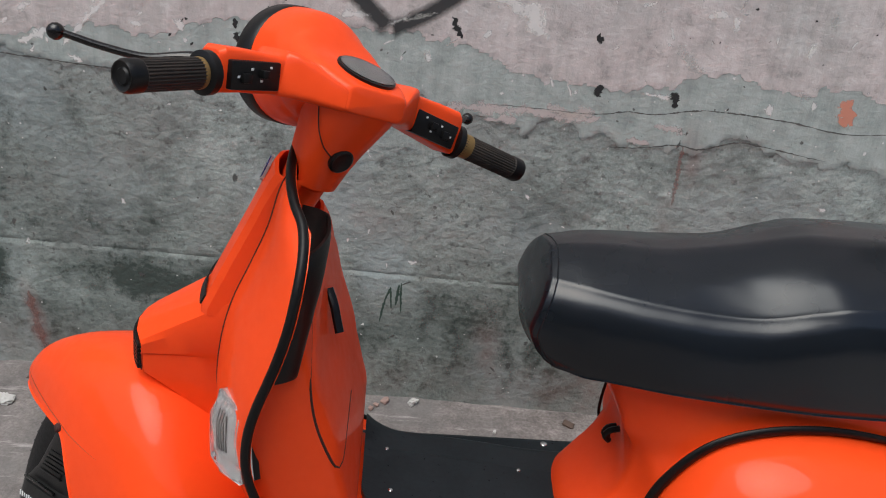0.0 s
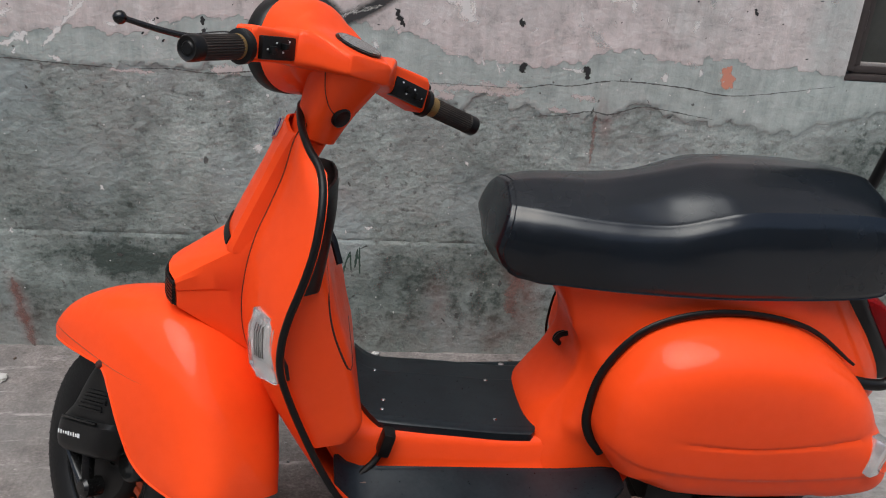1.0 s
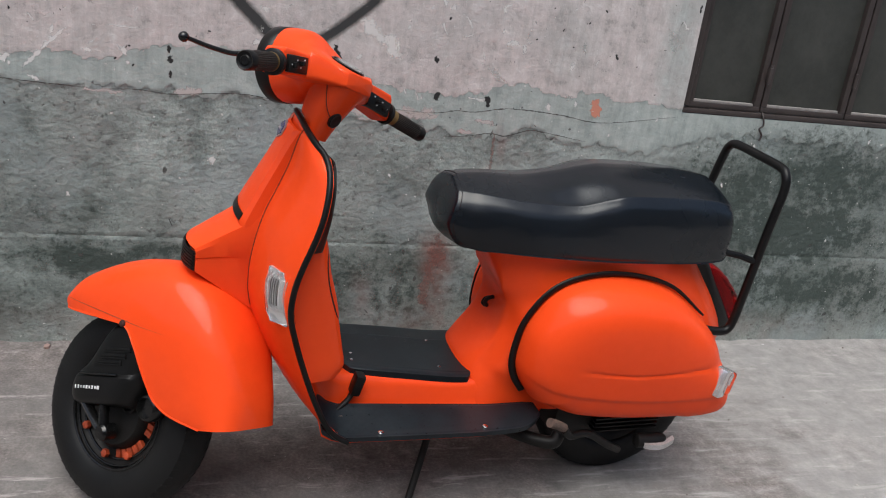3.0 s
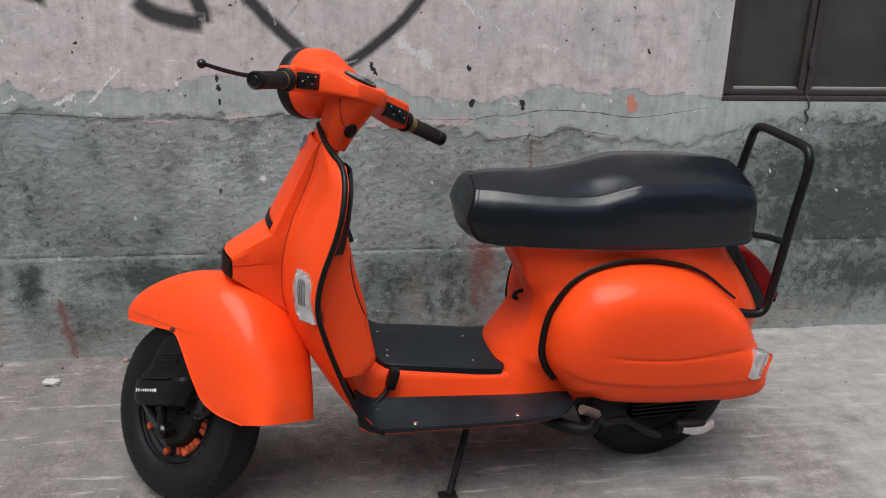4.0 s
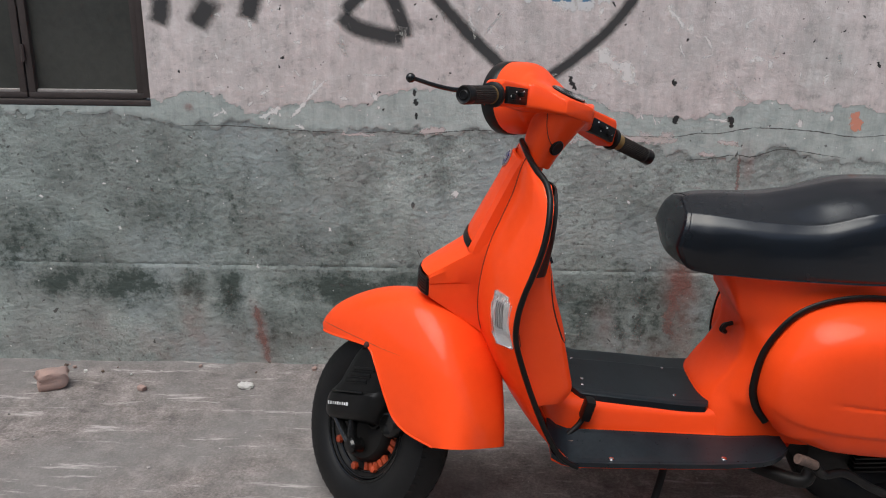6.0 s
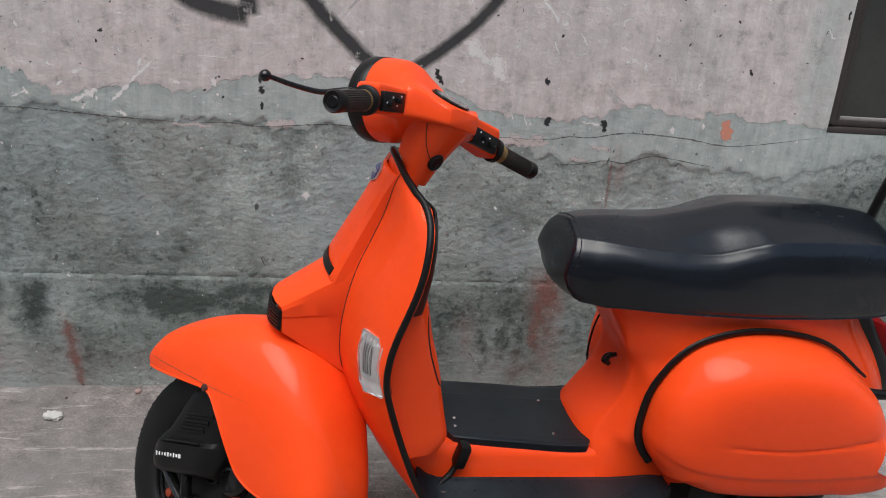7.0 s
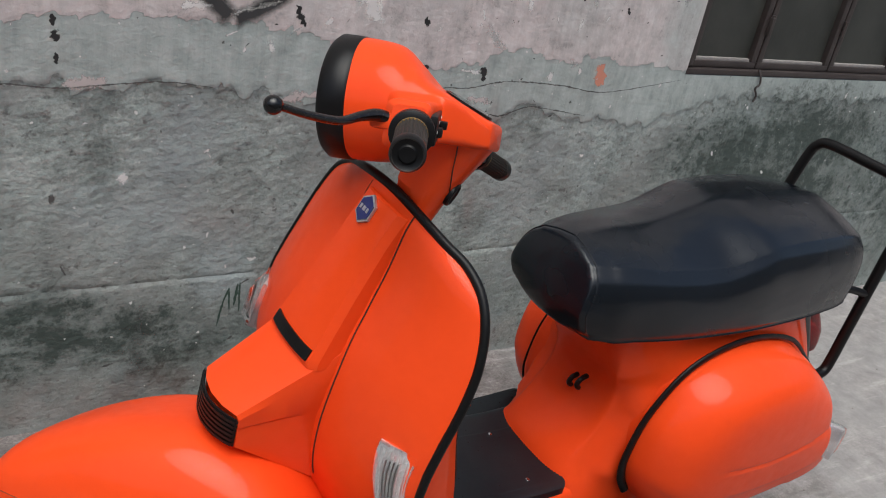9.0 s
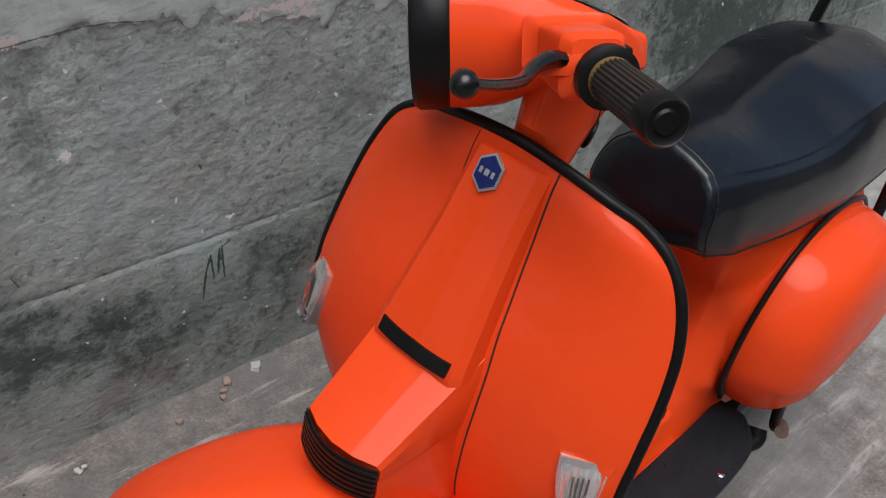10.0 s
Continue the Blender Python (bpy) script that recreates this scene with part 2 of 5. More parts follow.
REDDISH = [(-0.35, 0.07, 0.50, 0.08, 0.30), (-1.30, 0.07, 0.45, 0.08, 0.30), (0.62, 0.06, 0.50, 0.08, 0.32), (1.60, 0.06, 0.60, 0.07, 0.30), (-0.925, 0.12, 0.022, 0.11, 0.9), (-1.16, 0.14, 0.05, 0.12, 0.45), (0.55, 0.33, 0.060, 0.10, 0.9), (0.575, 0.15, 0.05, 0.18, 0.55), (0.73, 0.77, 0.018, 0.07, 0.5), (0.70, 0.55, 0.02, 0.09, 0.3), (-1.5, 0.1, 0.1, 0.09, 0.3), (0.30, 0.16, 0.035, 0.10, 0.4), (0.0, 0.52, 0.10, 0.05, 0.22), (-1.12, 0.93, 0.012, 0.012, 0.9)]
RIGHT_WIN = (1.405, 2.86, 0.922, 2.05)
LEFT_WIN = (-2.45, -1.243, 0.930, 2.05)


def wobble(x, z, f, seed, octaves=4):
    return noise.fractal(Vector((x * f, z * f, seed)), 0.9, 2.1, octaves)


def in_window(x, z, grow=0.0):
    return any(a - grow < x < b + grow and c - grow < z < d + grow for a, b, c, d in (RIGHT_WIN, LEFT_WIN))


xs = np.concatenate([np.linspace(-13, -2.2, 14)[:-1], np.linspace(-2.2, -1.3, 70)[:-1], np.linspace(-1.3, 2.2, 420)[:-1], np.linspace(2.2, 2.9, 50)[:-1], np.linspace(2.9, 13, 14)])
zs = np.concatenate([np.linspace(-0.05, 1.42, 190)[:-1], np.linspace(1.42, 2.1, 20)[:-1], np.linspace(2.1, 5.0, 6)])
for edges in (RIGHT_WIN, LEFT_WIN):
    for v in edges[:2]:
        xs[np.argmin(abs(xs - v))] = v
    for v in edges[2:3]:
        zs[np.argmin(abs(zs - v))] = v
pe = smooth(PINK_EDGE, 400)
se = smooth(SKIM_EDGE, 400)
XX, ZZ = np.meshgrid(xs, zs)
X1, Z1 = XX.ravel(), ZZ.ravel()


def field(f, fx, fz, seed, octaves, where=None):
    """Fractal noise over the wall's points."""
    out = np.zeros(len(X1))
    for k in range(len(X1)):
        if where is None or where[k]:
            out[k] = noise.fractal((X1[k] * f * fx, Z1[k] * f * fz, seed), 0.9, 2.1, octaves)
    return out


near = (np.abs(X1 - 0.4) < 2.7) & (Z1 < 1.5)
jag = 0.010 * field(16, 1, 1, 3.1, 4, near)
layer_pink = np.clip((Z1 - np.interp(X1, pe[:, 0], pe[:, 1]) - 0.018 * field(30, 1, 0.5, 8.0, 4, near & (Z1 > 0.85) & (Z1 < 1.1))) / 0.006 + 0.5, 0, 1)
layer_skim = np.clip((Z1 - np.interp(X1, se[:, 0], se[:, 1]) - 0.032 * field(22, 1, 0.6, 5.0, 4, near & (Z1 > 0.65) & (Z1 < 1.0))) / 0.010 + 0.5, 0, 1)
broad = field(5, 1, 1, 9.2, 3, near)
low = np.clip((0.378 - Z1) / 0.004, 0, 1)
rough = (1 - layer_skim) * (1 - 0.45 * low)
grain = field(60, 1, 1.5, 1.7, 5, near & (rough > 0))
Y1 = WALL_Y + 0.0006 - 0.0012 * layer_pink - 0.0040 * layer_skim - rough * (0.0022 * grain + 0.002 * broad) - (1 - rough) * 0.0012 * broad - 0.0015 * low
Y1 += np.where(np.abs(Z1 - 0.376) < 0.004, 0.0025, 0)
layer_mould_dark, layer_red = np.zeros(len(X1)), np.zeros(len(X1))
for a, b, c, d, s in MOULD_DARK:
    layer_mould_dark = np.maximum(layer_mould_dark, s * np.exp(-(((X1 - a + 4 * jag) / (1.12 * c)) ** 2 + ((Z1 - b + 3 * jag) / (1.22 * d)) ** 2)))
for a, b, c, d, s in REDDISH:
    layer_red = np.maximum(layer_red, s * np.exp(-(((X1 - a + 0.7 * jag + 0.15 * (Z1 - b)) / c) ** 2) ** 1.3 - (((Z1 - b) / d) ** 2) ** 1.5))
layer_pale = np.zeros(len(X1))
for a, b, c, d, s in PALE:
    layer_pale = np.maximum(layer_pale, s * np.exp(-((((X1 - a + 3 * jag) / c) ** 2 + ((Z1 - b + 2 * jag) / d) ** 2) ** 1.6)))
V = np.stack([X1, Y1, Z1], 1)
nx = len(xs)
F = []
for i in range(len(zs) - 1):
    for j in range(nx - 1):
        if not in_window(0.5 * (xs[j] + xs[j + 1]), 0.5 * (zs[i] + zs[i + 1])):
            F.append((i * nx + j, i * nx + j + 1, (i + 1) * nx + j + 1, (i + 1) * nx + j))
skin_count = len(V)
blocks = []
for a, b, c, d in ((-13, LEFT_WIN[0], 0, 5), (LEFT_WIN[1], RIGHT_WIN[0], 0, 5), (RIGHT_WIN[1], 13, 0, 5), (LEFT_WIN[0], LEFT_WIN[1], 0, LEFT_WIN[2]), (LEFT_WIN[0], LEFT_WIN[1], LEFT_WIN[3], 5), (RIGHT_WIN[0], RIGHT_WIN[1], 0, RIGHT_WIN[2]), (RIGHT_WIN[0], RIGHT_WIN[1], RIGHT_WIN[3], 5)):
    blocks.append(box(((a + b) / 2, WALL_Y + 0.131, (c + d) / 2 - 0.02), (b - a, 0.24, d - c), None, 0))
V2, F2 = join((V, F), *blocks)

plaster = material("old_wall_plaster", (0.25, 0.25, 0.23), 0.9)
co = node(plaster, "ShaderNodeTexCoord").outputs["Object"]


def attr(m, name):
    n = m.node_tree.nodes.new("ShaderNodeAttribute")
    n.attribute_name = name
    return n.outputs["Fac"]


n_big = noise_tex(plaster, 2.6, 5, 0.6, vector=co)
n_mid = noise_tex(plaster, 21, 7, 0.62, vector=co)
n_fine = noise_tex(plaster, 120, 5, 0.68, vector=co)
n_pit = noise_tex(plaster, 48, 5, 0.6, (1.0, 1.0, 1.15), co)
n_run = noise_tex(plaster, 7, 7, 0.68, (7.0, 1.0, 0.5), co)
cement = ramp(plaster, mix(plaster, 0.52, n_mid, n_fine), [(0.36, (0.155, 0.178, 0.168)), (0.46, (0.246, 0.284, 0.264)), (0.56, (0.322, 0.364, 0.342)), (0.68, (0.46, 0.498, 0.477))])
n_ledge = noise_tex(plaster, 36, 7, 0.60, (1.0, 1.0, 1.25), co)
ledge = ramp(plaster, n_ledge, [(0.36, grey(0)), (0.45, grey(0.40)), (0.50, grey(0.48)), (0.585, grey(0.86)), (0.70, grey(1))])
n_patch = noise_tex(plaster, 6.5, 4, 0.6, vector=co)
cement = mix(plaster, 1.0, cement, ramp(plaster, n_patch, [(0.36, grey(0.66)), (0.50, grey(1.0)), (0.64, grey(1.22))]), "MULTIPLY")
cement = mix(plaster, ramp(plaster, n_big, [(0.42, grey(0)), (0.60, grey(0.6))]), cement, (0.288, 0.298, 0.280))
cement = mix(plaster, ramp(plaster, n_pit, [(0.32, grey(0.75)), (0.42, grey(0))]), cement, (0.095, 0.096, 0.090))
skimc = ramp(plaster, mix(plaster, 0.4, n_mid, n_run), [(0.30, (0.25, 0.285, 0.270)), (0.48, (0.37, 0.415, 0.392)), (0.72, (0.52, 0.565, 0.535))])
pinkc = ramp(plaster, mix(plaster, 0.65, n_run, n_mid), [(0.29, (0.28, 0.26, 0.252)), (0.41, (0.50, 0.455, 0.435)), (0.54, (0.615, 0.555, 0.532)), (0.72, (0.74, 0.695, 0.67))])
pinkc = mix(plaster, ramp(plaster, n_big, [(0.50, grey(0)), (0.66, grey(0.55))]), pinkc, (0.50, 0.485, 0.465))
pinkc = mix(plaster, ramp(plaster, n_pit, [(0.26, grey(0.8)), (0.34, grey(0))]), pinkc, (0.22, 0.20, 0.19))
pinkc = mix(plaster, ramp(plaster, mix(plaster, 0.6, n_fine, n_mid), [(0.36, grey(0.7)), (0.44, grey(0))]), pinkc, (0.34, 0.315, 0.30))
n_streak = noise_tex(plaster, 5, 6, 0.66, (5.0, 1.0, 1.0), co)
pinkc = mix(plaster, ramp(plaster, n_streak, [(0.50, grey(0)), (0.66, grey(0.5))]), pinkc, (0.40, 0.385, 0.365))
pinkc = mix(plaster, ramp(plaster, mix(plaster, 0.5, n_mid, n_fine), [(0.56, grey(0)), (0.66, grey(0.5))]), pinkc, (0.70, 0.68, 0.65))
cement = mix(plaster, ramp(plaster, noise_tex(plaster, 4.2, 4, 0.55, vector=co), [(0.52, grey(0)), (0.66, grey(0.55))]), cement, (0.345, 0.395, 0.395))


def torn(name):
    """A layer's mask with a crisp, torn rim."""
    f = math_node(plaster, "ADD", attr(plaster, name), math_node(plaster, "MULTIPLY", math_node(plaster, "SUBTRACT", mix(plaster, 0.5, n_fine, n_pit), 0.5), 0.9))
    return ramp(plaster, f, [(0.46, grey(0)), (0.54, grey(1))])


skim_mask, pink_mask = torn("skim"), torn("pink")
col = mix(plaster, skim_mask, cement, skimc)
col = mix(plaster, pink_mask, col, pinkc)
col = mix(plaster, math_node(plaster, "MULTIPLY", attr(plaster, "pale"), ramp(plaster, n_mid, [(0.35, grey(0.4)), (0.6, grey(1))]), True), col, skimc)
m_noise = math_node(plaster, "SUBTRACT", mix(plaster, 0.55, n_mid, mix(plaster, 0.5, n_pit, n_fine)), 0.5)
m_edge = math_node(plaster, "ADD", attr(plaster, "mould_dark"), math_node(plaster, "MULTIPLY", m_noise, 4.2))
m_amt = math_node(plaster, "MULTIPLY", math_node(plaster, "ADD", ramp(plaster, m_edge, [(0.18, grey(0)), (0.78, grey(0.72))]), 0.22), ramp(plaster, attr(plaster, "mould_dark"), [(0.03, grey(0)), (0.22, grey(1))]), True)
col = mix(plaster, m_amt, col, (0.040, 0.056, 0.048))
col = mix(plaster, math_node(plaster, "MULTIPLY", attr(plaster, "red"), ramp(plaster, n_mid, [(0.3, grey(0.2)), (0.6, grey(1))]), True), col, (0.22, 0.10, 0.085))
for size, cut_at, keep, tint in ((26.0, 0.15, 0.93, (0.70, 0.69, 0.66)), (70.0, 0.20, 0.94, (0.70, 0.69, 0.66)), (34.0, 0.16, 0.88, (0.07, 0.065, 0.06))):
    specks = node(plaster, "ShaderNodeTexVoronoi", Scale=size)
    link(plaster, co, specks.inputs["Vector"])
    rare = node(plaster, "ShaderNodeSeparateColor")
    link(plaster, specks.outputs["Color"], rare.inputs[0])
    dot = math_node(plaster, "MULTIPLY", math_node(plaster, "LESS_THAN", math_node(plaster, "ADD", specks.outputs["Distance"], math_node(plaster, "MULTIPLY", n_fine, 0.50)), cut_at + 0.17), math_node(plaster, "GREATER_THAN", rare.outputs[0], keep))
    col = mix(plaster, math_node(plaster, "MULTIPLY", dot, 0.8), col, tint)
link(plaster, col, bsdf(plaster).inputs["Base Color"])
flat = math_node(plaster, "MAXIMUM", attr(plaster, "pink"), attr(plaster, "skim"))
relief = mix(plaster, 0.24, mix(plaster, 0.5, n_pit, mix(plaster, 0.5, n_mid, n_fine)), mix(plaster, math_node(plaster, "MULTIPLY", flat, 0.9), ledge, grey(0.5)))
height = math_node(plaster, "ADD", relief, math_node(plaster, "ADD", math_node(plaster, "MULTIPLY", skim_mask, 0.22), math_node(plaster, "MULTIPLY", pink_mask, 0.12)))
bump(plaster, height, 1.0, 0.0060)

wall = part("wall_north", (V2, F2), plaster, fix=False)
for name, values in (("pink", layer_pink), ("skim", layer_skim), ("mould_dark", layer_mould_dark), ("red", layer_red), ("pale", layer_pale)):
    at = wall.data.attributes.new(name, "FLOAT", "POINT")
    full = np.zeros(len(wall.data.vertices), dtype=np.float32)
    full[:skin_count] = values
    at.data.foreach_set("value", full)
tagged(wall, "old plastered wall with peeling pink paint over rough grey cement", "wall", kind="structure")

# ground: dusty worn concrete
gx = np.concatenate([np.linspace(-60, -4, 8)[:-1], np.linspace(-4, -1.8, 20)[:-1], np.linspace(-1.8, 2.8, 260)[:-1], np.linspace(2.8, 60, 12)])
gy = np.concatenate([np.linspace(-60, -2.5, 8)[:-1], np.linspace(-2.5, -0.9, 20)[:-1], np.linspace(-0.9, 0.86, 110)[:-1], np.linspace(0.86, 60, 8)])
G = np.array([[(x, y, (0.0035 * wobble(x, y, 7, 4.4, 5) + 0.0018 * wobble(x, y, 40, 2.2, 3) + 0.010 * max(0, 1 - abs(y - 0.84) / 0.09) * (0.6 + 0.6 * wobble(x, y, 9, 7.7, 3)) if abs(x) < 4 and -2.5 < y < 1.2 else 0.0) - 0.002) for y in gy] for x in gx])
concrete = material("dusty_concrete", (0.3, 0.27, 0.26), 0.92)
gc = node(concrete, "ShaderNodeTexCoord").outputs["Object"]
g_big = noise_tex(concrete, 1.9, 5, 0.6, vector=gc)
g_mid = noise_tex(concrete, 14, 7, 0.68, vector=gc)
g_fine = noise_tex(concrete, 130, 5, 0.7, vector=gc)
g_drag = noise_tex(concrete, 5, 6, 0.7, (0.7, 5.0, 1.0), gc)
base = ramp(concrete, mix(concrete, 0.45, g_mid, g_fine), [(0.34, (0.070, 0.060, 0.056)), (0.5, (0.172, 0.150, 0.141)), (0.66, (0.33, 0.293, 0.277))])
base = mix(concrete, ramp(concrete, g_big, [(0.42, grey(0)), (0.60, grey(0.65))]), base, (0.165, 0.158, 0.153))
base = mix(concrete, ramp(concrete, g_drag, [(0.57, grey(0)), (0.66, grey(0.6))]), base, (0.50, 0.462, 0.44))
base = mix(concrete, ramp(concrete, mix(concrete, 0.5, g_big, g_mid), [(0.30, grey(0.6)), (0.42, grey(0))]), base, (0.085, 0.075, 0.072))
# pale dust to the right, with the stronger light there painted into the colour
where = node(concrete, "ShaderNodeSeparateXYZ")
link(concrete, gc, where.inputs[0])
pale_right = ramp(concrete, math_node(concrete, "ADD", math_node(concrete, "MULTIPLY", where.outputs["X"], 0.40), math_node(concrete, "MULTIPLY", math_node(concrete, "SUBTRACT", mix(concrete, 0.5, g_big, g_drag), 0.5), 1.6)), [(0.26, grey(0)), (0.62, grey(0.55))])
base = mix(concrete, pale_right, base, mix(concrete, g_mid, (0.16, 0.155, 0.15), (0.60, 0.58, 0.56)))
link(concrete, base, bsdf(concrete).inputs["Base Color"])
bump(concrete, mix(concrete, 0.5, g_mid, g_fine), 0.9, 0.005)
tagged(part("ground", grid(G), concrete), "dusty worn grey concrete lane floor", "ground", kind="structure")

# plain unseen walls added to close the lane; their height bounds its skylight
render_mat = worn("plain_render", (0.34, 0.32, 0.30), (0.42, 0.40, 0.38), 0.9, 2.0, bump_d=0.003)
for name, c, size in (("wall_south", (0, -4.4, 1.55), (26.2, 0.24, 3.14)), ("wall_west", (-13.0, -1.80, 1.4), (0.24, 5.0, 2.84)), ("wall_east", (13.0, -1.80, 1.4), (0.24, 5.0, 2.84))):
    tagged(part(name, box(c, size, None, 0), render_mat), "plain unseen wall added to close the lane", "wall", kind="structure")


# windows: metal frames with sheet-covered leaves
def window(name, x0, x1, z0, z1, bars, label):
    w = part(name, join(box(((x0 + x1) / 2, WALL_Y + 0.03, z0 + 0.009), (x1 - x0, 0.06, 0.018), None, 0.003), box(((x0 + x1) / 2, WALL_Y + 0.03, z1 - 0.014), (x1 - x0, 0.06, 0.028), None, 0.003),
                        box((x0 + 0.012, WALL_Y + 0.03, (z0 + z1) / 2), (0.024, 0.06, z1 - z0 - 0.056), None, 0.003), box((x1 - 0.012, WALL_Y + 0.03, (z0 + z1) / 2), (0.024, 0.06, z1 - z0 - 0.056), None, 0.003)), brown_paint)
    tagged(w, label, "window", kind="structure")
    stops = [x0 + 0.024, *bars, x1 - 0.024]
    for a, b in zip(stops[:-1], stops[1:]):
        zl, zh = z0 + 0.020, z1 - 0.030
        a, b = a + 0.003, b - 0.003
        leaf = part("window_leaf", join(box(((a + b) / 2, WALL_Y + 0.034, zl + 0.010), (b - a, 0.03, 0.020), None, 0.003), box(((a + b) / 2, WALL_Y + 0.034, zh - 0.010), (b - a, 0.03, 0.020), None, 0.003),
                                        box((a + 0.012, WALL_Y + 0.034, (zl + zh) / 2), (0.024, 0.03, zh - zl - 0.04), None, 0.003), box((b - 0.012, WALL_Y + 0.034, (zl + zh) / 2), (0.024, 0.03, zh - zl - 0.04), None, 0.003)), brown_paint, w)
        part("sheet", box(((a + b) / 2, WALL_Y + 0.042, (zl + zh) / 2), (b - a - 0.04, 0.006, zh - zl - 0.036), None, 0), board_mat, leaf, "dark dusty sheet")
        part("glazing_bead", box(((a + b) / 2, WALL_Y + 0.034, zl + 0.024), (b - a - 0.05, 0.014, 0.010), None, 0.002), bead_mat, leaf)
        for z in (zl + 0.12, zl + 0.55):
            part("hinge", lathe((a, WALL_Y + 0.014, z), (0, 0, 1), [(0, 0.007), (0.055, 0.007)], 12), brown_paint, leaf)
    return w


win = window("window_1", *RIGHT_WIN[:2], *RIGHT_WIN[2:], (1.742, 2.125, 2.50), "brown metal window with dark covered leaves")
window("window_2", *LEFT_WIN[:2], *LEFT_WIN[2:], (-2.05, -1.66), "brown metal window with dark covered leaves")
part("window_latch", tube(smooth([(1.742, WALL_Y + 0.002, 0.945), (1.745, WALL_Y - 0.012, 0.925), (1.750, WALL_Y - 0.014, 0.90), (1.738, WALL_Y - 0.012, 0.885), (1.756, WALL_Y - 0.010, 0.862), (1.750, WALL_Y - 0.010, 0.84)], 24), 0.0035, 8), brown_paint, win, "bent wire latch")
part("window_bolt", box((1.742, WALL_Y + 0.012, 1.08), (0.014, 0.016, 0.06), None, 0.003), brown_paint, win)


# ---- the scooter: X to its tail, Y to the wall side, Z up, then turned on its stand ----
scooter = new("motor_scooter")
# it stands 4 degrees off the wall line and leans 5 degrees on its side stand
PIVOT = Matrix.Translation((-0.19 * UNIT, 0, 0.76 * UNIT))
scooter.matrix_world = pose(0, 0, 0, 0, 0, 6.0) @ PIVOT @ pose(0, 0, 0, 0, 0, -2.0) @ pose(0, 0, 0, 5.0) @ PIVOT.inverted()
tagged(scooter, "bright orange vintage motor scooter with black bench seat parked on concrete", "scooter")

# steering: the front assembly is turned about a raked axis
RAKE, STEER = radians(26), radians(-55.5)
HEAD_AT = arr(-0.025, 0, 1.008)
AXIS = arr(math.sin(RAKE), 0, math.cos(RAKE))


def steer(vf):
    V, F = vf
    v = np.asarray(V, float) - HEAD_AT
    c, s = math.cos(STEER), math.sin(STEER)
    v = v * c + np.cross(AXIS, v) * s + np.outer(v @ AXIS, AXIS) * (1 - c)
    return v + HEAD_AT, F


# leg shield: rows of height at the edge, rise to the middle, half width, X at the middle, X at the edge
SHIELD = smooth([
    (0.948, 0.040, 0.154, -0.076, -0.042), (0.916, 0.047, 0.197, -0.086, -0.042), (0.860, 0.045, 0.225, -0.102, -0.051),
    (0.809, 0.038, 0.237, -0.127, -0.065), (0.758, 0.030, 0.243, -0.154, -0.083), (0.704, 0.022, 0.246, -0.171, -0.101),
    (0.634, 0.012, 0.247, -0.180, -0.110), (0.558, 0.006, 0.247, -0.172, -0.094), (0.450, 0.0, 0.245, -0.128, -0.058),
    (0.346, 0.0, 0.245, -0.065, -0.015), (0.295, 0.0, 0.248, -0.005, 0.020), (0.272, 0.0, 0.250, 0.050, 0.055)], 56)


def shield_point(row, v):
    z, rise, w, xc, xe = row
    return (xc + (xe - xc) * abs(v) ** 2.6, 0.008 + (w + 0.008) * v, z + rise * (1 - v * v))


P = np.array([[shield_point(row, v) for v in np.linspace(-1, 1, 41)] for row in SHIELD])
part("leg_shield", slab(P, (0.012, 0, 0)), orange, scooter)
edge = np.vstack([P[::-1, 0], P[0, 1:-1], P[:, -1]]) + arr(0.004, 0, 0.002)
edge = smooth(edge[::4], 150)
part("shield_trim", tube(edge, 0.0068, 12), rubber, scooter, "black rubber edge trim")

# raised middle panel of the shield
rows = []
for z in np.linspace(0.980, 0.752, 26):
    xf = table(z, [(0.99, -0.083), (0.975, -0.098), (0.90, -0.134), (0.82, -0.174), (0.76, -0.203)])
    xr = table(z, [(0.99, -0.056), (0.97, -0.066), (0.90, -0.100), (0.82, -0.137), (0.76, -0.163)])
    h = table(z, [(0.99, 0.051), (0.90, 0.054), (0.82, 0.062), (0.75, 0.070)])
    sag = 0.007 * np.clip((z - 0.93) / 0.05, 0, 1)
    prof = [(xr + 0.004, -h), (xf + 0.014, -h + 0.002), (xf + 0.003, -h + 0.012), (xf, -0.026), (xf - 0.003, 0), (xf, 0.026), (xf + 0.003, h - 0.012), (xf + 0.014, h - 0.002), (xr + 0.004, h)]
    rows.append([(x, y, z - sag * (y / 0.05) ** 2) for x, y in prof])
part("shield_panel", slab(np.array(rows), (0.006, 0, 0)), orange, scooter, sharp=24)


def shield_x(y, z):
    """X of the shield's front face."""
    col = np.array([shield_point(row, (y - 0.008) / (row[2] + 0.008)) for row in SHIELD[::-1]])
    return np.interp(z, col[:, 2], col[:, 0])


# thin dark lines laid on as the shade along the panel's edges
for s in (-1, 1):
    line = []
    for z in np.linspace(0.980, 0.560 if s < 0 else 0.915, 40):
        y = s * table(z, [(0.985, 0.054), (0.90, 0.058), (0.82, 0.068), (0.75, 0.078), (0.65, 0.080), (0.55, 0.079)])
        line.append((shield_x(y, z) - 0.0006, y, z))
    part("panel_edge_shade", tube(line, 0.0011 if s < 0 else 0.0005, 8), dark_gap_shade, scooter, "thin dark line for the shaded panel edge")

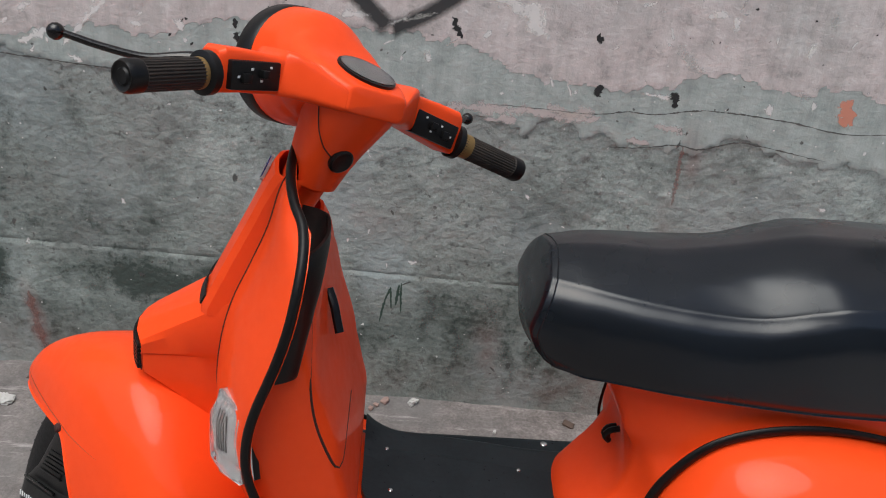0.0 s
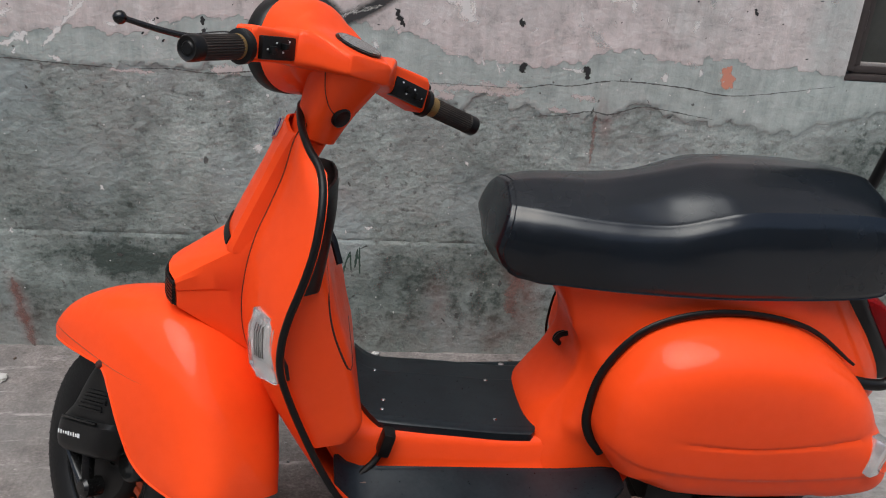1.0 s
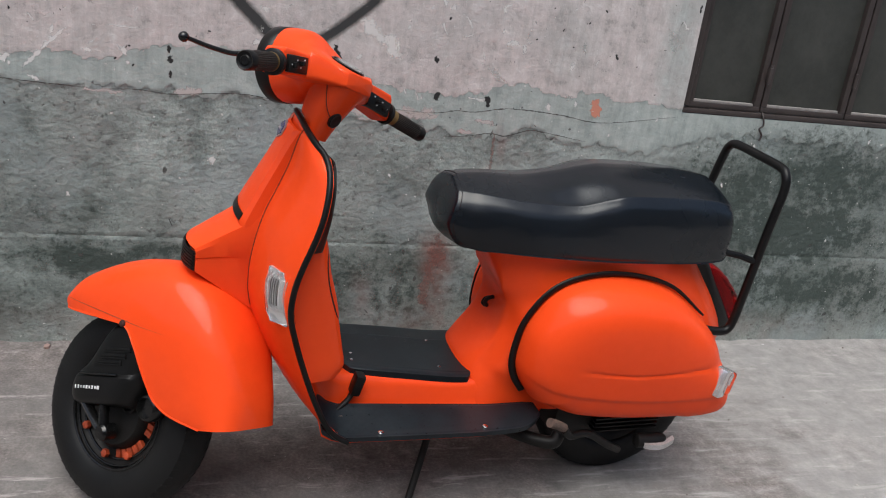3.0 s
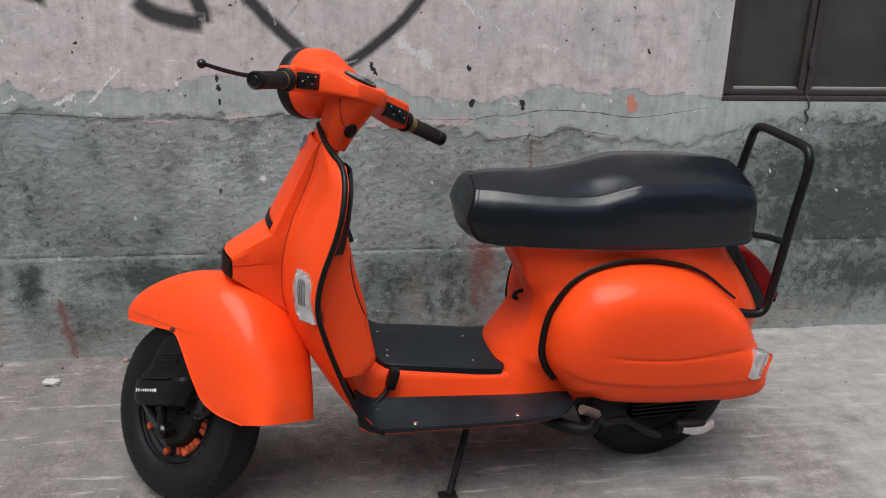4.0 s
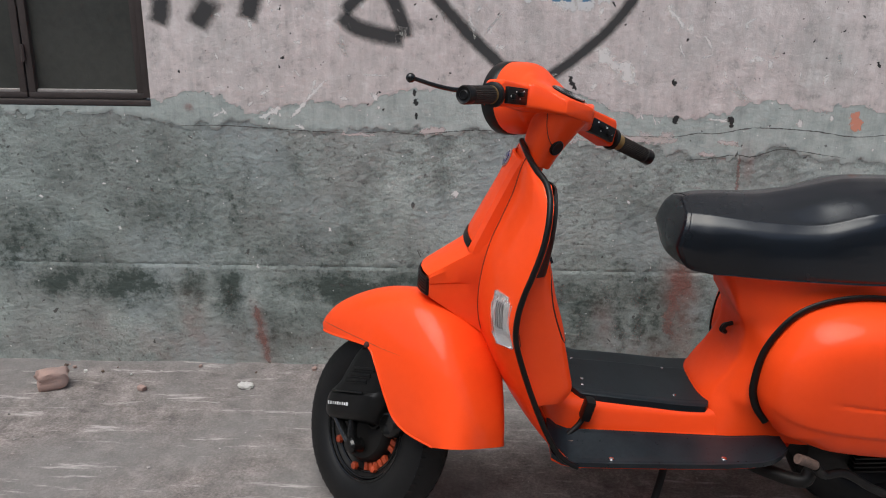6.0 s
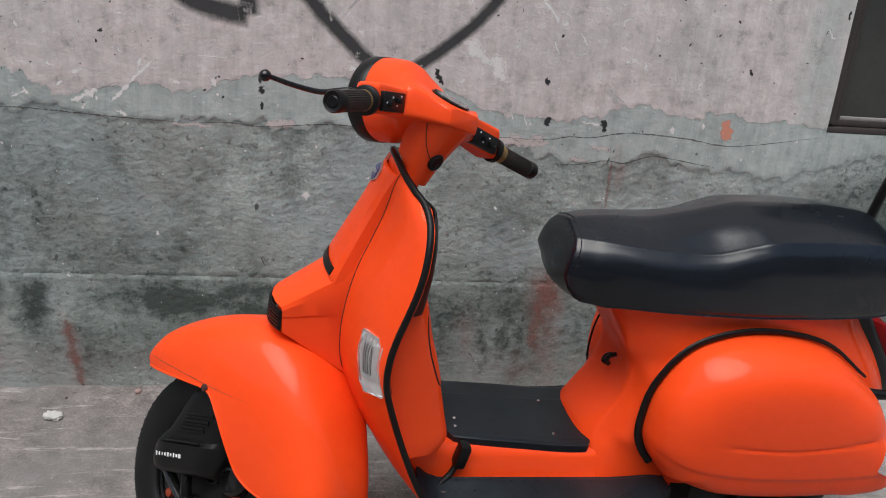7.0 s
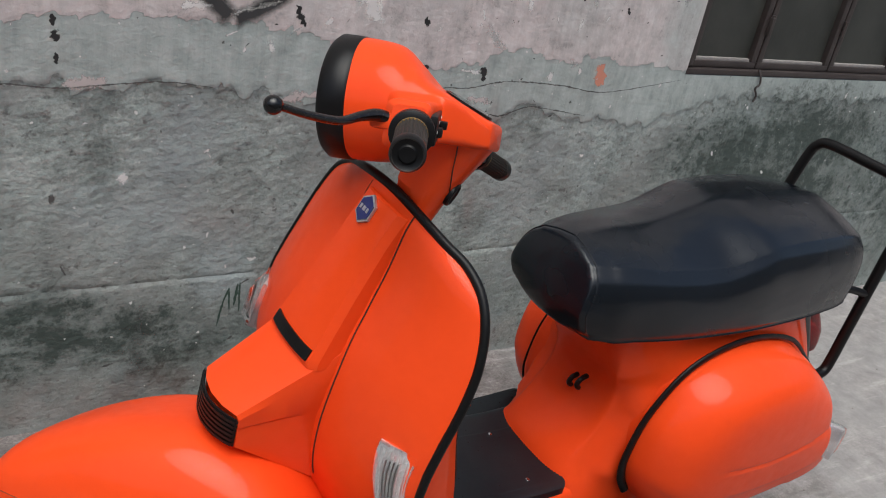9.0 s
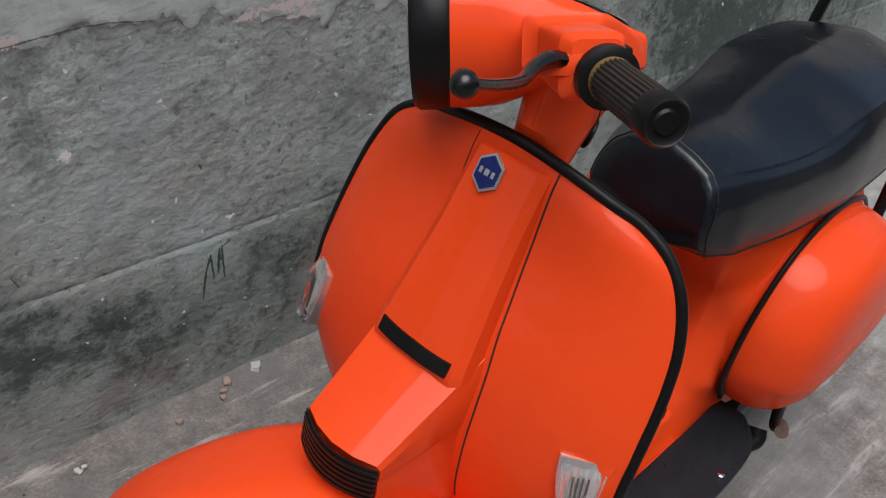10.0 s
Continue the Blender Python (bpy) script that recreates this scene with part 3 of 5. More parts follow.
# horn cover: a nose that runs out of the panel
NOSE = 14
rings = []
for t in np.linspace(0, 1, NOSE):
    x = -0.150 - 0.142 * t
    hw = 0.074 - 0.015 * t
    zt, zb = 0.778 - 0.088 * t, 0.535 + 0.100 * t
    bow = 0.018 * t
    ring = []
    for y, k in ((-1, 0.0), (-1, 0.3), (-1, 0.58), (-1, 0.62), (-1, 0.90), (-0.93, 1.0), (-0.5, 1.03), (0, 1.045), (0.5, 1.03), (0.93, 1.0), (1, 0.90), (1, 0.62), (1, 0.58), (1, 0.3), (1, 0.0), (0.5, -0.02), (0, -0.03), (-0.5, -0.02)):
        inset = 0.0025 if k in (0.58,) else 0.0
        ring.append((x - bow * (1 - y * y), y * (hw - inset), zb + (zt - zb) * k))
    rings.append(ring)
horn = part("horn_cover", loft(rings), orange, scooter, sharp=22)
part("vent_slot", slab(np.array([[(-0.196 + dz * 0.5 - 0.006 * (1 - (y / 0.052) ** 2), y, 0.771 + dz - 0.002 * abs(y) / 0.05) for y in np.linspace(-0.052, 0.052, 13)] for dz in (-0.008, 0.008)]), (-0.0025, 0, 0.001)), plastic, horn, "black slot")
for k in range(6):
    z = 0.640 + 0.0075 * k
    x = -0.2955 + 0.0006 * k
    part("grille_slat", slab(np.array([[(x - 0.018 * (1 - (y / 0.058) ** 2), y, z + dz) for y in np.linspace(-0.0585, 0.0585, 13)] for dz in (0.0, 0.0045)]), (-0.006, 0, 0)), plastic, horn)
part("grille_backing", slab(np.array([[(-0.2945 - 0.018 * (1 - (y / 0.058) ** 2), y, z) for y in np.linspace(-0.0585, 0.0585, 13)] for z in (0.637, 0.686)]), (-0.002, 0, 0)), plastic, horn)

# badge: a six-sided blue plate in a silver rim, with plain bars for its mark
def hexagon(c, r, n, depth, up=arr(0.36, 0, 0.93)):
    n = n / np.linalg.norm(n)
    u = up - n * (up @ n)
    u /= np.linalg.norm(u)
    w = np.cross(n, u)
    ring = [c + r * (math.cos(a) * u + 0.82 * math.sin(a) * w) for a in np.radians(range(0, 360, 60))]
    return loft([ring, [p + n * depth for p in ring]])


bn = arr(-0.90, 0, 0.42)
badge = part("badge", hexagon(arr(-0.1085, 0.009, 0.960), 0.023, bn, 0.004), silver, scooter, "blue six-sided badge with silver rim", sharp=20)
part("badge_face", hexagon(arr(-0.1115, 0.009, 0.9615), 0.0195, bn, 0.0022), enamel, badge, sharp=20)
for y, w in ((0.001, 0.004), (0.009, 0.006), (0.017, 0.004)):
    part("mark_bar", box((-0.1142, y, 0.9625), (0.0012, w, 0.007), Euler((0, radians(25), 0)).to_matrix(), 0.0003), silver, badge)

# front turn signals: bevelled clear lamps on the rim of the shield
for s in (-1, 1):
    quad = arr((-0.154, -0.188, 0.716), (-0.115, -0.236, 0.711), (-0.119, -0.249, 0.598), (-0.151, -0.227, 0.602))
    nrm = np.cross(quad[1] - quad[0], quad[3] - quad[0])
    nrm /= np.linalg.norm(nrm)
    if nrm[0] > 0:
        nrm = -nrm

    def lamp(shrink, front, back, ribs):
        c = quad.mean(0)
        q = c + (quad - c) * shrink
        rows = []
        for b in np.linspace(0, 1, 15):
            row = []
            for a in np.linspace(0, 1, 15):
                p = (1 - b) * ((1 - a) * q[0] + a * q[1]) + b * ((1 - a) * q[3] + a * q[2])
                p = p + (q[0] - q[1]) * (0.16 * 4 * b * (1 - b) - 0.05)
                dome = 0.014 * min(1.0, 3.6 * (1 - a), 7.2 * a) * min(1.0, 4.8 * b, 4.8 * (1 - b))
                if ribs:
                    dome = 0.004 * min(1.0, 4 * a, 4 * (1 - a)) * min(1.0, 4 * b, 4 * (1 - b))
                row.append(p + nrm * (front + dome + ribs * (int(round(a * 14)) % 2) * (0.14 < b < 0.74)))
            rows.append(row)
        v, f = slab(np.array(rows), -nrm * back)
        return v * arr(1, -s, 1) + arr(0, 0.016 * (s > 0), 0), f
    sig = part("front_turn_signal", lamp(0.985, -0.009, 0.022, 0.0040), reflector, scooter, "clear bevelled turn signal with upright ribs", sharp=8)
    part("signal_gasket", lamp(1.0, -0.028, 0.010, 0.0), plastic, sig, sharp=25)
    # thin dark strips drawn for the shaded gaps between the ribs
    for a in (0.30, 0.40, 0.50, 0.60):
        rib = []
        for b in np.linspace(0.16, 0.66, 9):
            p = (1 - b) * ((1 - a) * quad[0] + a * quad[1]) + b * ((1 - a) * quad[3] + a * quad[2]) + (quad[0] - quad[1]) * (0.64 * b * (1 - b) - 0.05) - nrm * 0.0012
            rib.append(p * arr(1, -s, 1) + arr(0, 0.016 * (s > 0), 0))
        part("rib_gap_strip", tube(np.array(rib), 0.0011, 6), steel, sig)
    part("signal_lens", lamp(1.0, -0.004, 0.016, 0.0), clear_lens, sig, sharp=25).visible_shadow = False

# back of the shield: storage box, its lid and the black knee pad above it
def box_x(y, z):
    xr = table(z, [(0.385, 0.010), (0.400, 0.026), (0.435, 0.044), (0.477, 0.041), (0.608, 0.013), (0.69, -0.010), (0.74, -0.020), (0.79, -0.030), (0.82, -0.045)])
    xb = shield_x(y, z) + 0.012
    return max(xb + 0.002, xb + (xr - xb) * (1 - min(1.0, abs(y / 0.222)) ** 24))


rows = [[(box_x(y, z), y, z + 0.03 * abs(y / 0.222) ** 2 * (z < 0.5) * (0.5 - z) / 0.1) for y in np.linspace(-0.222, 0.222, 45)] for z in np.linspace(0.400, 0.815, 28)]
storage = part("storage_box", slab(np.array(rows), (-0.006, 0, 0)), orange, scooter, sharp=50)
rows = []
for z in np.linspace(0.575, 0.806, 22):
    y0 = table(z, [(0.57, -0.176), (0.59, -0.192), (0.65, -0.199), (0.72, -0.196), (0.75, -0.188), (0.77, -0.165), (0.79, -0.120), (0.81, -0.06)])
    y1 = table(z, [(0.57, 0.17), (0.62, 0.200), (0.74, 0.195), (0.81, 0.12)])
    rows.append([(box_x(y, z) + 0.0035 - 0.004 * (abs(2 * v - 1) ** 16), y, z) for v in np.linspace(0, 1, 29) for y in (y0 + (y1 - y0) * v,)])
rows = np.array(rows)
lid = part("storage_lid", slab(rows, (-0.008, 0, 0)), orange, storage)
part("lid_gap", tube(np.vstack([rows[0, ::-1][14:], rows[1:, 0]]) + arr(-0.0015, -0.001, 0), 0.0022, 8), dark_gap_shade, storage, "dark gap round the lid")
latch = smooth([(-0.024, 0.012, 0.760), (-0.014, -0.006, 0.742), (-0.009, -0.016, 0.725), (-0.003, -0.028, 0.706)], 12)
part("lid_handle", tube(latch + arr(0.006, 0, 0), 0.0075, 8, 0.7), plastic, storage, "black latch")
rows = []
for z in np.linspace(0.752, 0.928, 20):
    row = SHIELD[int(np.argmin(abs(SHIELD[:, 0] - min(z, 0.946))))]
    left = arr(row[4] + 0.010, -row[2] + 0.004, z)
    right = arr(table(z, [(0.75, -0.046), (0.765, -0.043), (0.832, -0.034), (0.88, -0.022), (0.92, -0.016), (0.945, -0.024)]), table(z, [(0.75, -0.192), (0.765, -0.196), (0.832, -0.176), (0.88, -0.130), (0.92, -0.060), (0.945, -0.03)]), z - 0.004)
    drop = 0.012 * max(0.0, (0.765 - z) / 0.013)
    rows.append([left + (right - left) * v + arr(0.014 * math.sin(math.pi * v) ** 0.8, 0, drop * (1 - v) * 1.5) for v in np.linspace(0, 1, 13)] + [right + arr(-0.014, 0.012, 0), right + arr(-0.035, 0.02, 0)])
part("knee_pad", slab(np.array(rows), (-0.004, 0.002, 0)), plastic, scooter, "black plastic knee pad")
part("steering_tube", lathe(HEAD_AT - AXIS * 0.50, AXIS, [(0, 0.024), (0.26, 0.024), (0.38, 0.028), (0.436, 0.030), (0.440, 0.026)], 28), orange, scooter)

# floor pan, middle tunnel and mats
def plan_half(x):
    return table(x, [(0.0, 0.244), (0.10, 0.252), (0.30, 0.262), (0.45, 0.264), (0.54, 0.248), (0.62, 0.17)])


xs = np.linspace(0.0, 0.62, 26)
P = np.array([[(x, (plan_half(x) - 0.024) * v * (1.0 if v < 0 else min(1.0, 0.214 / (plan_half(x) - 0.024))), 0.275 - 0.012 * abs(v) ** 8 + 0.02 * max(0, (0.06 - x) / 0.06) ** 2) for v in np.linspace(-1, 1, 25)] for x in xs])
part("floor_pan", slab(P, (0, 0, -0.009)), orange, scooter)
rows = []
for x in np.linspace(-0.045, 0.47, 30):
    low = 0.268 + 2.2 * max(0, 0.03 - x)
    top = table(x, [(-0.05, 0.46), (0.0, 0.405), (0.06, 0.378), (0.15, 0.368), (0.25, 0.357), (0.36, 0.343), (0.47, 0.345)])
    rows.append([(x, y * 1.0, low + (top - low) * k) for y, k in ((-0.150, 0.0), (-0.142, 0.10), (-0.132, 0.35), (-0.126, 0.75), (-0.118, 0.94), (-0.10, 1.0), (0, 1.02), (0.10, 1.0), (0.118, 0.94), (0.126, 0.75), (0.132, 0.35), (0.142, 0.10), (0.150, 0.0))])
part("tunnel", slab(np.array(rows), (0, 0, -0.01)), orange, scooter, sharp=50)


def ribbed(x0, x1, y0, y1, z, pitch, rise, thick, y_fun=None):
    n = max(int((y1 - y0) / pitch) * 2, 4)
    rows = []
    for x in np.linspace(x0, x1, 24):
        a, b = (y0, y1) if y_fun is None else y_fun(x, y0, y1)
        row = []
        for j in range(n + 1):
            v = j / n
            h = rise if (j % 2 and 0.08 < v < 0.92) else 0.0
            row.append((x, a + (b - a) * v, z(x) + h))
        rows.append(row)
    return slab(np.array(rows), (0, 0, -thick))


def mid_z(x):
    return table(x, [(-0.05, 0.46), (0.0, 0.408), (0.06, 0.382), (0.15, 0.372), (0.25, 0.361), (0.36, 0.347), (0.47, 0.343)]) + 0.012


rows = []
for u in np.linspace(0, 1, 26):
    row = []
    for j in range(73):
        v = j / 72
        x0 = 0.050 + 0.035 * max(0, (0.25 - v) / 0.25) ** 2
        x1 = 0.412 + 0.030 * np.clip((v - 0.72) / 0.28, 0, 1) ** 1.5 - 0.012 * max(0, (0.08 - v) / 0.08) ** 2
        x = x0 + (x1 - x0) * u
        ya = table(x, [(0.045, -0.085), (0.10, -0.106), (0.25, -0.117), (0.43, -0.120)])
        rib = 0.0012 if j % 2 and 0.08 < v < 0.74 else 0.0
        row.append((x, ya + (0.118 - ya) * v, mid_z(x) + rib - 0.0035 * (abs(2 * v - 1) ** 24) + 0.030 * np.clip((v - 0.6) / 0.3, 0, 1) * max(0.0, (0.12 - x) / 0.07) ** 2))
    rows.append(row)
centre_mat = part("middle_mat", slab(np.array(rows), (0, 0, -0.017)), mat_mat, scooter, "ribbed black rubber mat", sharp=60)
for s in (-1, 1):
    def side_ends(x, a, b):
        w = plan_half(x) - 0.001
        w = w if a < 0 else min(w, 0.222)
        inner = 0.150 - 0.03 * max(0, (0.03 - x) / 0.06)
        return (-w, -inner) if a < 0 else (inner, w)
    mv, mf = ribbed(-0.005, 0.585, -0.26 if s < 0 else 0.15, -0.15 if s < 0 else 0.26, lambda x: 0.286 + 0.03 * max(0, (0.05 - x) / 0.06) ** 2, 0.007, 0.0011, 0.013, side_ends)
    mv[:, 2] += 0.034 * np.clip((0.235 - np.abs(mv[:, 1])) / 0.085, 0, 1) ** 1.3 * np.clip(1 - mv[:, 0] / 0.46, 0, 1)
    mat_side = part("side_mat", (mv, mf), mat_mat, scooter, "ribbed black rubber floor mat", sharp=60)
    for x, y in ((0.141, 0.240 if s < 0 else 0.205), (0.412, 0.246 if s < 0 else 0.206), (0.03, 0.232 if s < 0 else 0.20)):
        part("screw", lathe((x, s * y, 0.2875), (0, 0, 1), [(0, 0.0075), (0.003, 0.007), (0.0045, 0.004)], 14), chrome, mat_side)
for x, y in ((0.330, -0.082), (0.335, 0.050), (0.095, -0.070), (0.100, -0.040), (0.09, 0.06)):
    part("screw", lathe((x, y, mid_z(x) + 0.001), (0, 0, 1), [(0, 0.0045), (0.002, 0.004), (0.003, 0.002)], 12), chrome, centre_mat)

# brake pedal
pedal = part("brake_pedal", tube(smooth([(0.034, -0.168, 0.296), (0.052, -0.160, 0.308), (0.076, -0.146, 0.322), (0.092, -0.138, 0.345)], 12), 0.007, 10), engine_mat, scooter, "dark brake pedal with rubber pad")
part("pedal_pad", box((0.098, -0.136, 0.362), (0.026, 0.034, 0.058), Euler((0.0, radians(14), 0)).to_matrix(), 0.008), rubber, pedal)
part("pedal_bracket", box((0.040, -0.168, 0.296), (0.040, 0.034, 0.014), None, 0.004), rust, pedal)

# rear body
LEVELS = smooth([(0.268, 0.395, 0.150, 0.170, 1.03), (0.35, 0.392, 0.124, 0.168, 1.12), (0.40, 0.420, 0.106, 0.166, 1.165), (0.465, 0.476, 0.098, 0.164, 1.175),
                 (0.55, 0.486, 0.096, 0.160, 1.128), (0.62, 0.448, 0.102, 0.155, 1.076), (0.69, 0.405, 0.112, 0.150, 1.022), (0.745, 0.385, 0.118, 0.148, 0.975)], 26)
rings = []
for z, xf, hf, hr, xr in LEVELS:
    xt = np.interp(z, [0.30, 0.335, 0.385, 0.447, 0.551, 0.643, 0.70], [0.56, 0.545, 0.508, 0.495, 0.513, 0.588, 0.66])
    up = np.clip((z - 0.60) / 0.08, 0, 1)
    blunt = np.clip((z - 0.37) / 0.08, 0, 1) * (1 - up)
    k = max(min(xt - 0.012, xf + 0.07), xf + 0.012)
    k = (k + 0.012) * blunt + (xt - 0.03 if z < 0.45 else k + 0.02) * (1 - blunt)
    side = 0.136 * blunt + (0.146 if z < 0.45 else hf + 0.010) * (1 - blunt)
    half = smooth([(xf, 0.0), (xf + 0.004 - 0.006 * blunt, (0.5 - 0.05 * blunt) * hf), (xf + 0.022 - 0.026 * blunt, 0.86 * hf), (xf + 0.050 - 0.044 * blunt, (0.98 + 0.04 * blunt) * hf), (k, side), (xt + 0.03, 0.157 - 0.018 * up), (xt + 0.12, hr), (xr - 0.14, hr * 0.98), (xr - 0.03, hr * 0.72), (xr, hr * 0.4), (xr + 0.004, 0.0)], 40)
    rings.append([(x, -y, z) for x, y in half] + [(x, y, z) for x, y in half[-2:0:-1]])
body = part("rear_body", loft(rings), orange, scooter, sharp=60)
part("bag_hook", tube(smooth([(0.478, -0.018, 0.535), (0.462, -0.018, 0.530), (0.456, -0.018, 0.518), (0.464, -0.018, 0.508)], 10), 0.0055, 8), plastic, body, "small black hook")
part("bag_hook", tube(smooth([(0.480, 0.006, 0.520), (0.466, 0.006, 0.516), (0.461, 0.006, 0.504), (0.470, 0.006, 0.496)], 10), 0.0055, 8), plastic, body, "small black hook")

# side cowls: a pillow over an outline in X and Z
OUTLINE = smooth([(0.548, 0.335), (0.515, 0.385), (0.502, 0.445), (0.520, 0.545), (0.592, 0.634), (0.730, 0.664), (0.900, 0.630), (1.035, 0.535), (1.095, 0.435), (1.124, 0.350), (1.122, 0.308), (1.085, 0.288), (0.98, 0.282), (0.80, 0.290), (0.64, 0.312), (0.548, 0.335)], 121)[:-1]
MIDDLE = arr(0.80, 0.45)
for s in (-1, 1):
    P = []
    for r in np.concatenate([np.linspace(0, 0.7, 26), np.linspace(0.73, 1.0, 20)]):
        ring = []
        for x, z in OUTLINE:
            px, pz = MIDDLE + (arr(x, z) - MIDDLE) * max(r, 1e-3)
            crease = table(px, [(0.55, 0.475), (0.66, 0.458), (0.82, 0.443), (1.04, 0.450)])
            low_line = table(px, [(0.52, 0.410), (0.60, 0.392), (0.83, 0.364), (1.08, 0.358)])
            open_ = np.clip((px - 0.60) / 0.08, 0, 1) * np.clip((1.13 - px) / 0.05, 0, 1)
            groove = 0.0035 * math.exp(-(((pz - crease) / 0.004) ** 2)) * open_
            lip = 0.005 * np.clip((low_line - pz) / 0.008, 0, 1)
            base = 0.160 + 0.085 * np.clip((0.44 - z) / 0.14, 0, 1) ** 0.7 * np.clip((x - 0.49) / 0.16, 0, 1) + 0.05 * np.clip((x - 0.98) / 0.12, 0, 1)
            base = min(base, 0.255)
            depth = (0.292 - base) * (0.80 * (1 - r**8.0) ** 0.6 + 0.20 * (1 - r**2.4))
            ring.append((px, s * (base + depth - groove - lip * (1 - r**12) + 0.0), pz))
        P.append(ring)
    P.append([(x, s * 0.105, z) for x, y, z in P[-1]])
    cowl = part("side_cowl", grid(np.array(P), close_v=True), orange, scooter, "rounded orange side cowl")
    trim = np.array([(x, s * (0.160 + 0.05 * max(0, x - 0.98)), z) for x, z in smooth([(0.540, 0.335), (0.506, 0.385), (0.493, 0.447), (0.511, 0.551), (0.586, 0.643), (0.729, 0.674), (0.904, 0.640), (1.042, 0.545)], 60)])
    tv, tf = tube(trim, np.interp(np.linspace(0, 1, 60), [0, 0.25, 0.7, 1.0], [0.0102, 0.0100, 0.0080, 0.0032]) * (1.0 if s < 0 else 0.3), 12)
    tv[:, 1] = s * 0.160 + (tv[:, 1] - s * 0.160) * 0.6
    part("cowl_trim", (tv, tf), rubber, cowl, "black rubber trim strip")
    sig = part("rear_turn_signal", box((1.068, s * 0.272, 0.402), (0.040, 0.040, 0.080), Euler((0, radians(14), radians(-s * 25))).to_matrix(), 0.006), reflector, scooter, "clear turn signal with chrome base")
    part("signal_lens", box((1.092, s * 0.272, 0.399), (0.026, 0.036, 0.070), Euler((0, radians(14), radians(-s * 25))).to_matrix(), 0.012), clear_lens, sig).visible_shadow = False

# bench seat: stations of X, half width low, half width high, underside, shoulder, top
STATIONS = smooth([(0.286, 0.097, 0.066, 0.722, 0.849, 0.868), (0.298, 0.105, 0.071, 0.719, 0.850, 0.871), (0.325, 0.116, 0.079, 0.719, 0.850, 0.874), (0.355, 0.126, 0.089, 0.717, 0.850, 0.875), (0.41, 0.136, 0.101, 0.718, 0.847, 0.876), (0.50, 0.154, 0.116, 0.716, 0.841, 0.874),
                   (0.60, 0.166, 0.127, 0.713, 0.842, 0.890), (0.68, 0.172, 0.135, 0.710, 0.862, 0.907), (0.74, 0.174, 0.139, 0.708, 0.873, 0.912), (0.88, 0.174, 0.140, 0.705, 0.873, 0.908), (0.98, 0.170, 0.136, 0.704, 0.867, 0.900), (1.035, 0.165, 0.130, 0.706, 0.859, 0.892), (1.056, 0.158, 0.122, 0.711, 0.852, 0.883), (1.066, 0.145, 0.108, 0.722, 0.838, 0.866), (1.071, 0.10, 0.07, 0.76, 0.79, 0.81)], 96)
rings = []
for x, wl, wh, zb, zs, zt in STATIONS:
    low, top = arr(wl, zb + 0.026), arr(wh + 0.006, zs - 0.005)
    half = smooth([(0.0, zb), (wl * 0.9, zb), (wl * 0.985, zb + 0.007), low, low + (top - low) * 0.35 + arr(0.009, 0), low + (top - low) * 0.65 + arr(0.013, 0), low + (top - low) * 0.88 + arr(0.009, 0), top, (wh, zs + 0.001), (wh - 0.010, zs + 0.005), (wh * 0.5, zs + 0.66 * (zt - zs)), (0.0, zt)], 44)
    rings.append([(x, -y, z) for y, z in half] + [(x, y, z) for y, z in half[-2:0:-1]])
# the flat front panel
first = np.array(rings[0])
mid = arr(0, 0, 0.785)
nose = [mid * arr(0, 1, 1) + (first - mid) * arr(0, k, k) + arr(0.286 - d, 0, 0) for k, d in ((0.20, 0.0065), (0.45, 0.0062), (0.70, 0.0054), (0.88, 0.0044), (0.965, 0.0028), (0.99, 0.0010))]
rings = np.array([n.tolist() for n in nose] + rings)
lean = np.clip((0.42 - rings[:, :, 0]) / 0.13, 0, 1)
rings[:, :, 0] += lean * (0.010 * np.clip((0.744 - rings[:, :, 2]) / 0.022, 0, 1) ** 1.7 + 0.020 * np.clip((0.775 - rings[:, :, 2]) / 0.045, 0, 1) ** 1.2 * np.clip(np.abs(rings[:, :, 1]) / 0.085, 0, 1) ** 2 + 0.030 * np.clip((rings[:, :, 2] - 0.775) / 0.095, 0, 1) ** 1.2)
seat = part("bench_seat", loft(rings), leather, scooter, "black vinyl bench seat", sharp=70)
ring = np.array(rings[11])
part("seat_seam", tube(ring[3:83] * arr(1, 1.002, 1.0) + arr(0, 0, 0.0003), 0.0012, 6), leather, seat)

# grab rail behind the seat
hoop = smooth([(1.04, 0.150, 0.500), (1.10, 0.160, 0.492), (1.135, 0.163, 0.498), (1.150, 0.160, 0.53), (1.160, 0.155, 0.60), (1.180, 0.145, 0.78), (1.196, 0.138, 0.90), (1.198, 0.125, 0.938), (1.200, 0.095, 0.952), (1.200, 0.0, 0.955),
               (1.200, -0.095, 0.955), (1.198, -0.125, 0.942), (1.196, -0.138, 0.90), (1.180, -0.145, 0.78), (1.160, -0.155, 0.60), (1.150, -0.160, 0.53), (1.135, -0.163, 0.498), (1.10, -0.160, 0.492), (1.04, -0.150, 0.500)], 130)
rail = part("grab_rail", tube(hoop, 0.0125, 12), plastic, scooter, "black tubular grab rail")
for s in (-1, 1):
    part("rail_strut", tube(arr((1.172, s * 0.150, 0.70), (1.12, s * 0.140, 0.715), (1.02, s * 0.12, 0.728)), 0.009, 10), plastic, rail)

# tail lamp: a red lens in a black surround down the sloping tail
def lamp_rings(rows, hw):
    rings = []
    for z, xa, xb, k in rows:
        a, b = superellipse(32, (xb - xa) / 2, hw * k, hw * k, 3.5)
        rings.append([((xa + xb) / 2 + p, -0.030 + q, z) for p, q in zip(a, b)])
    return rings


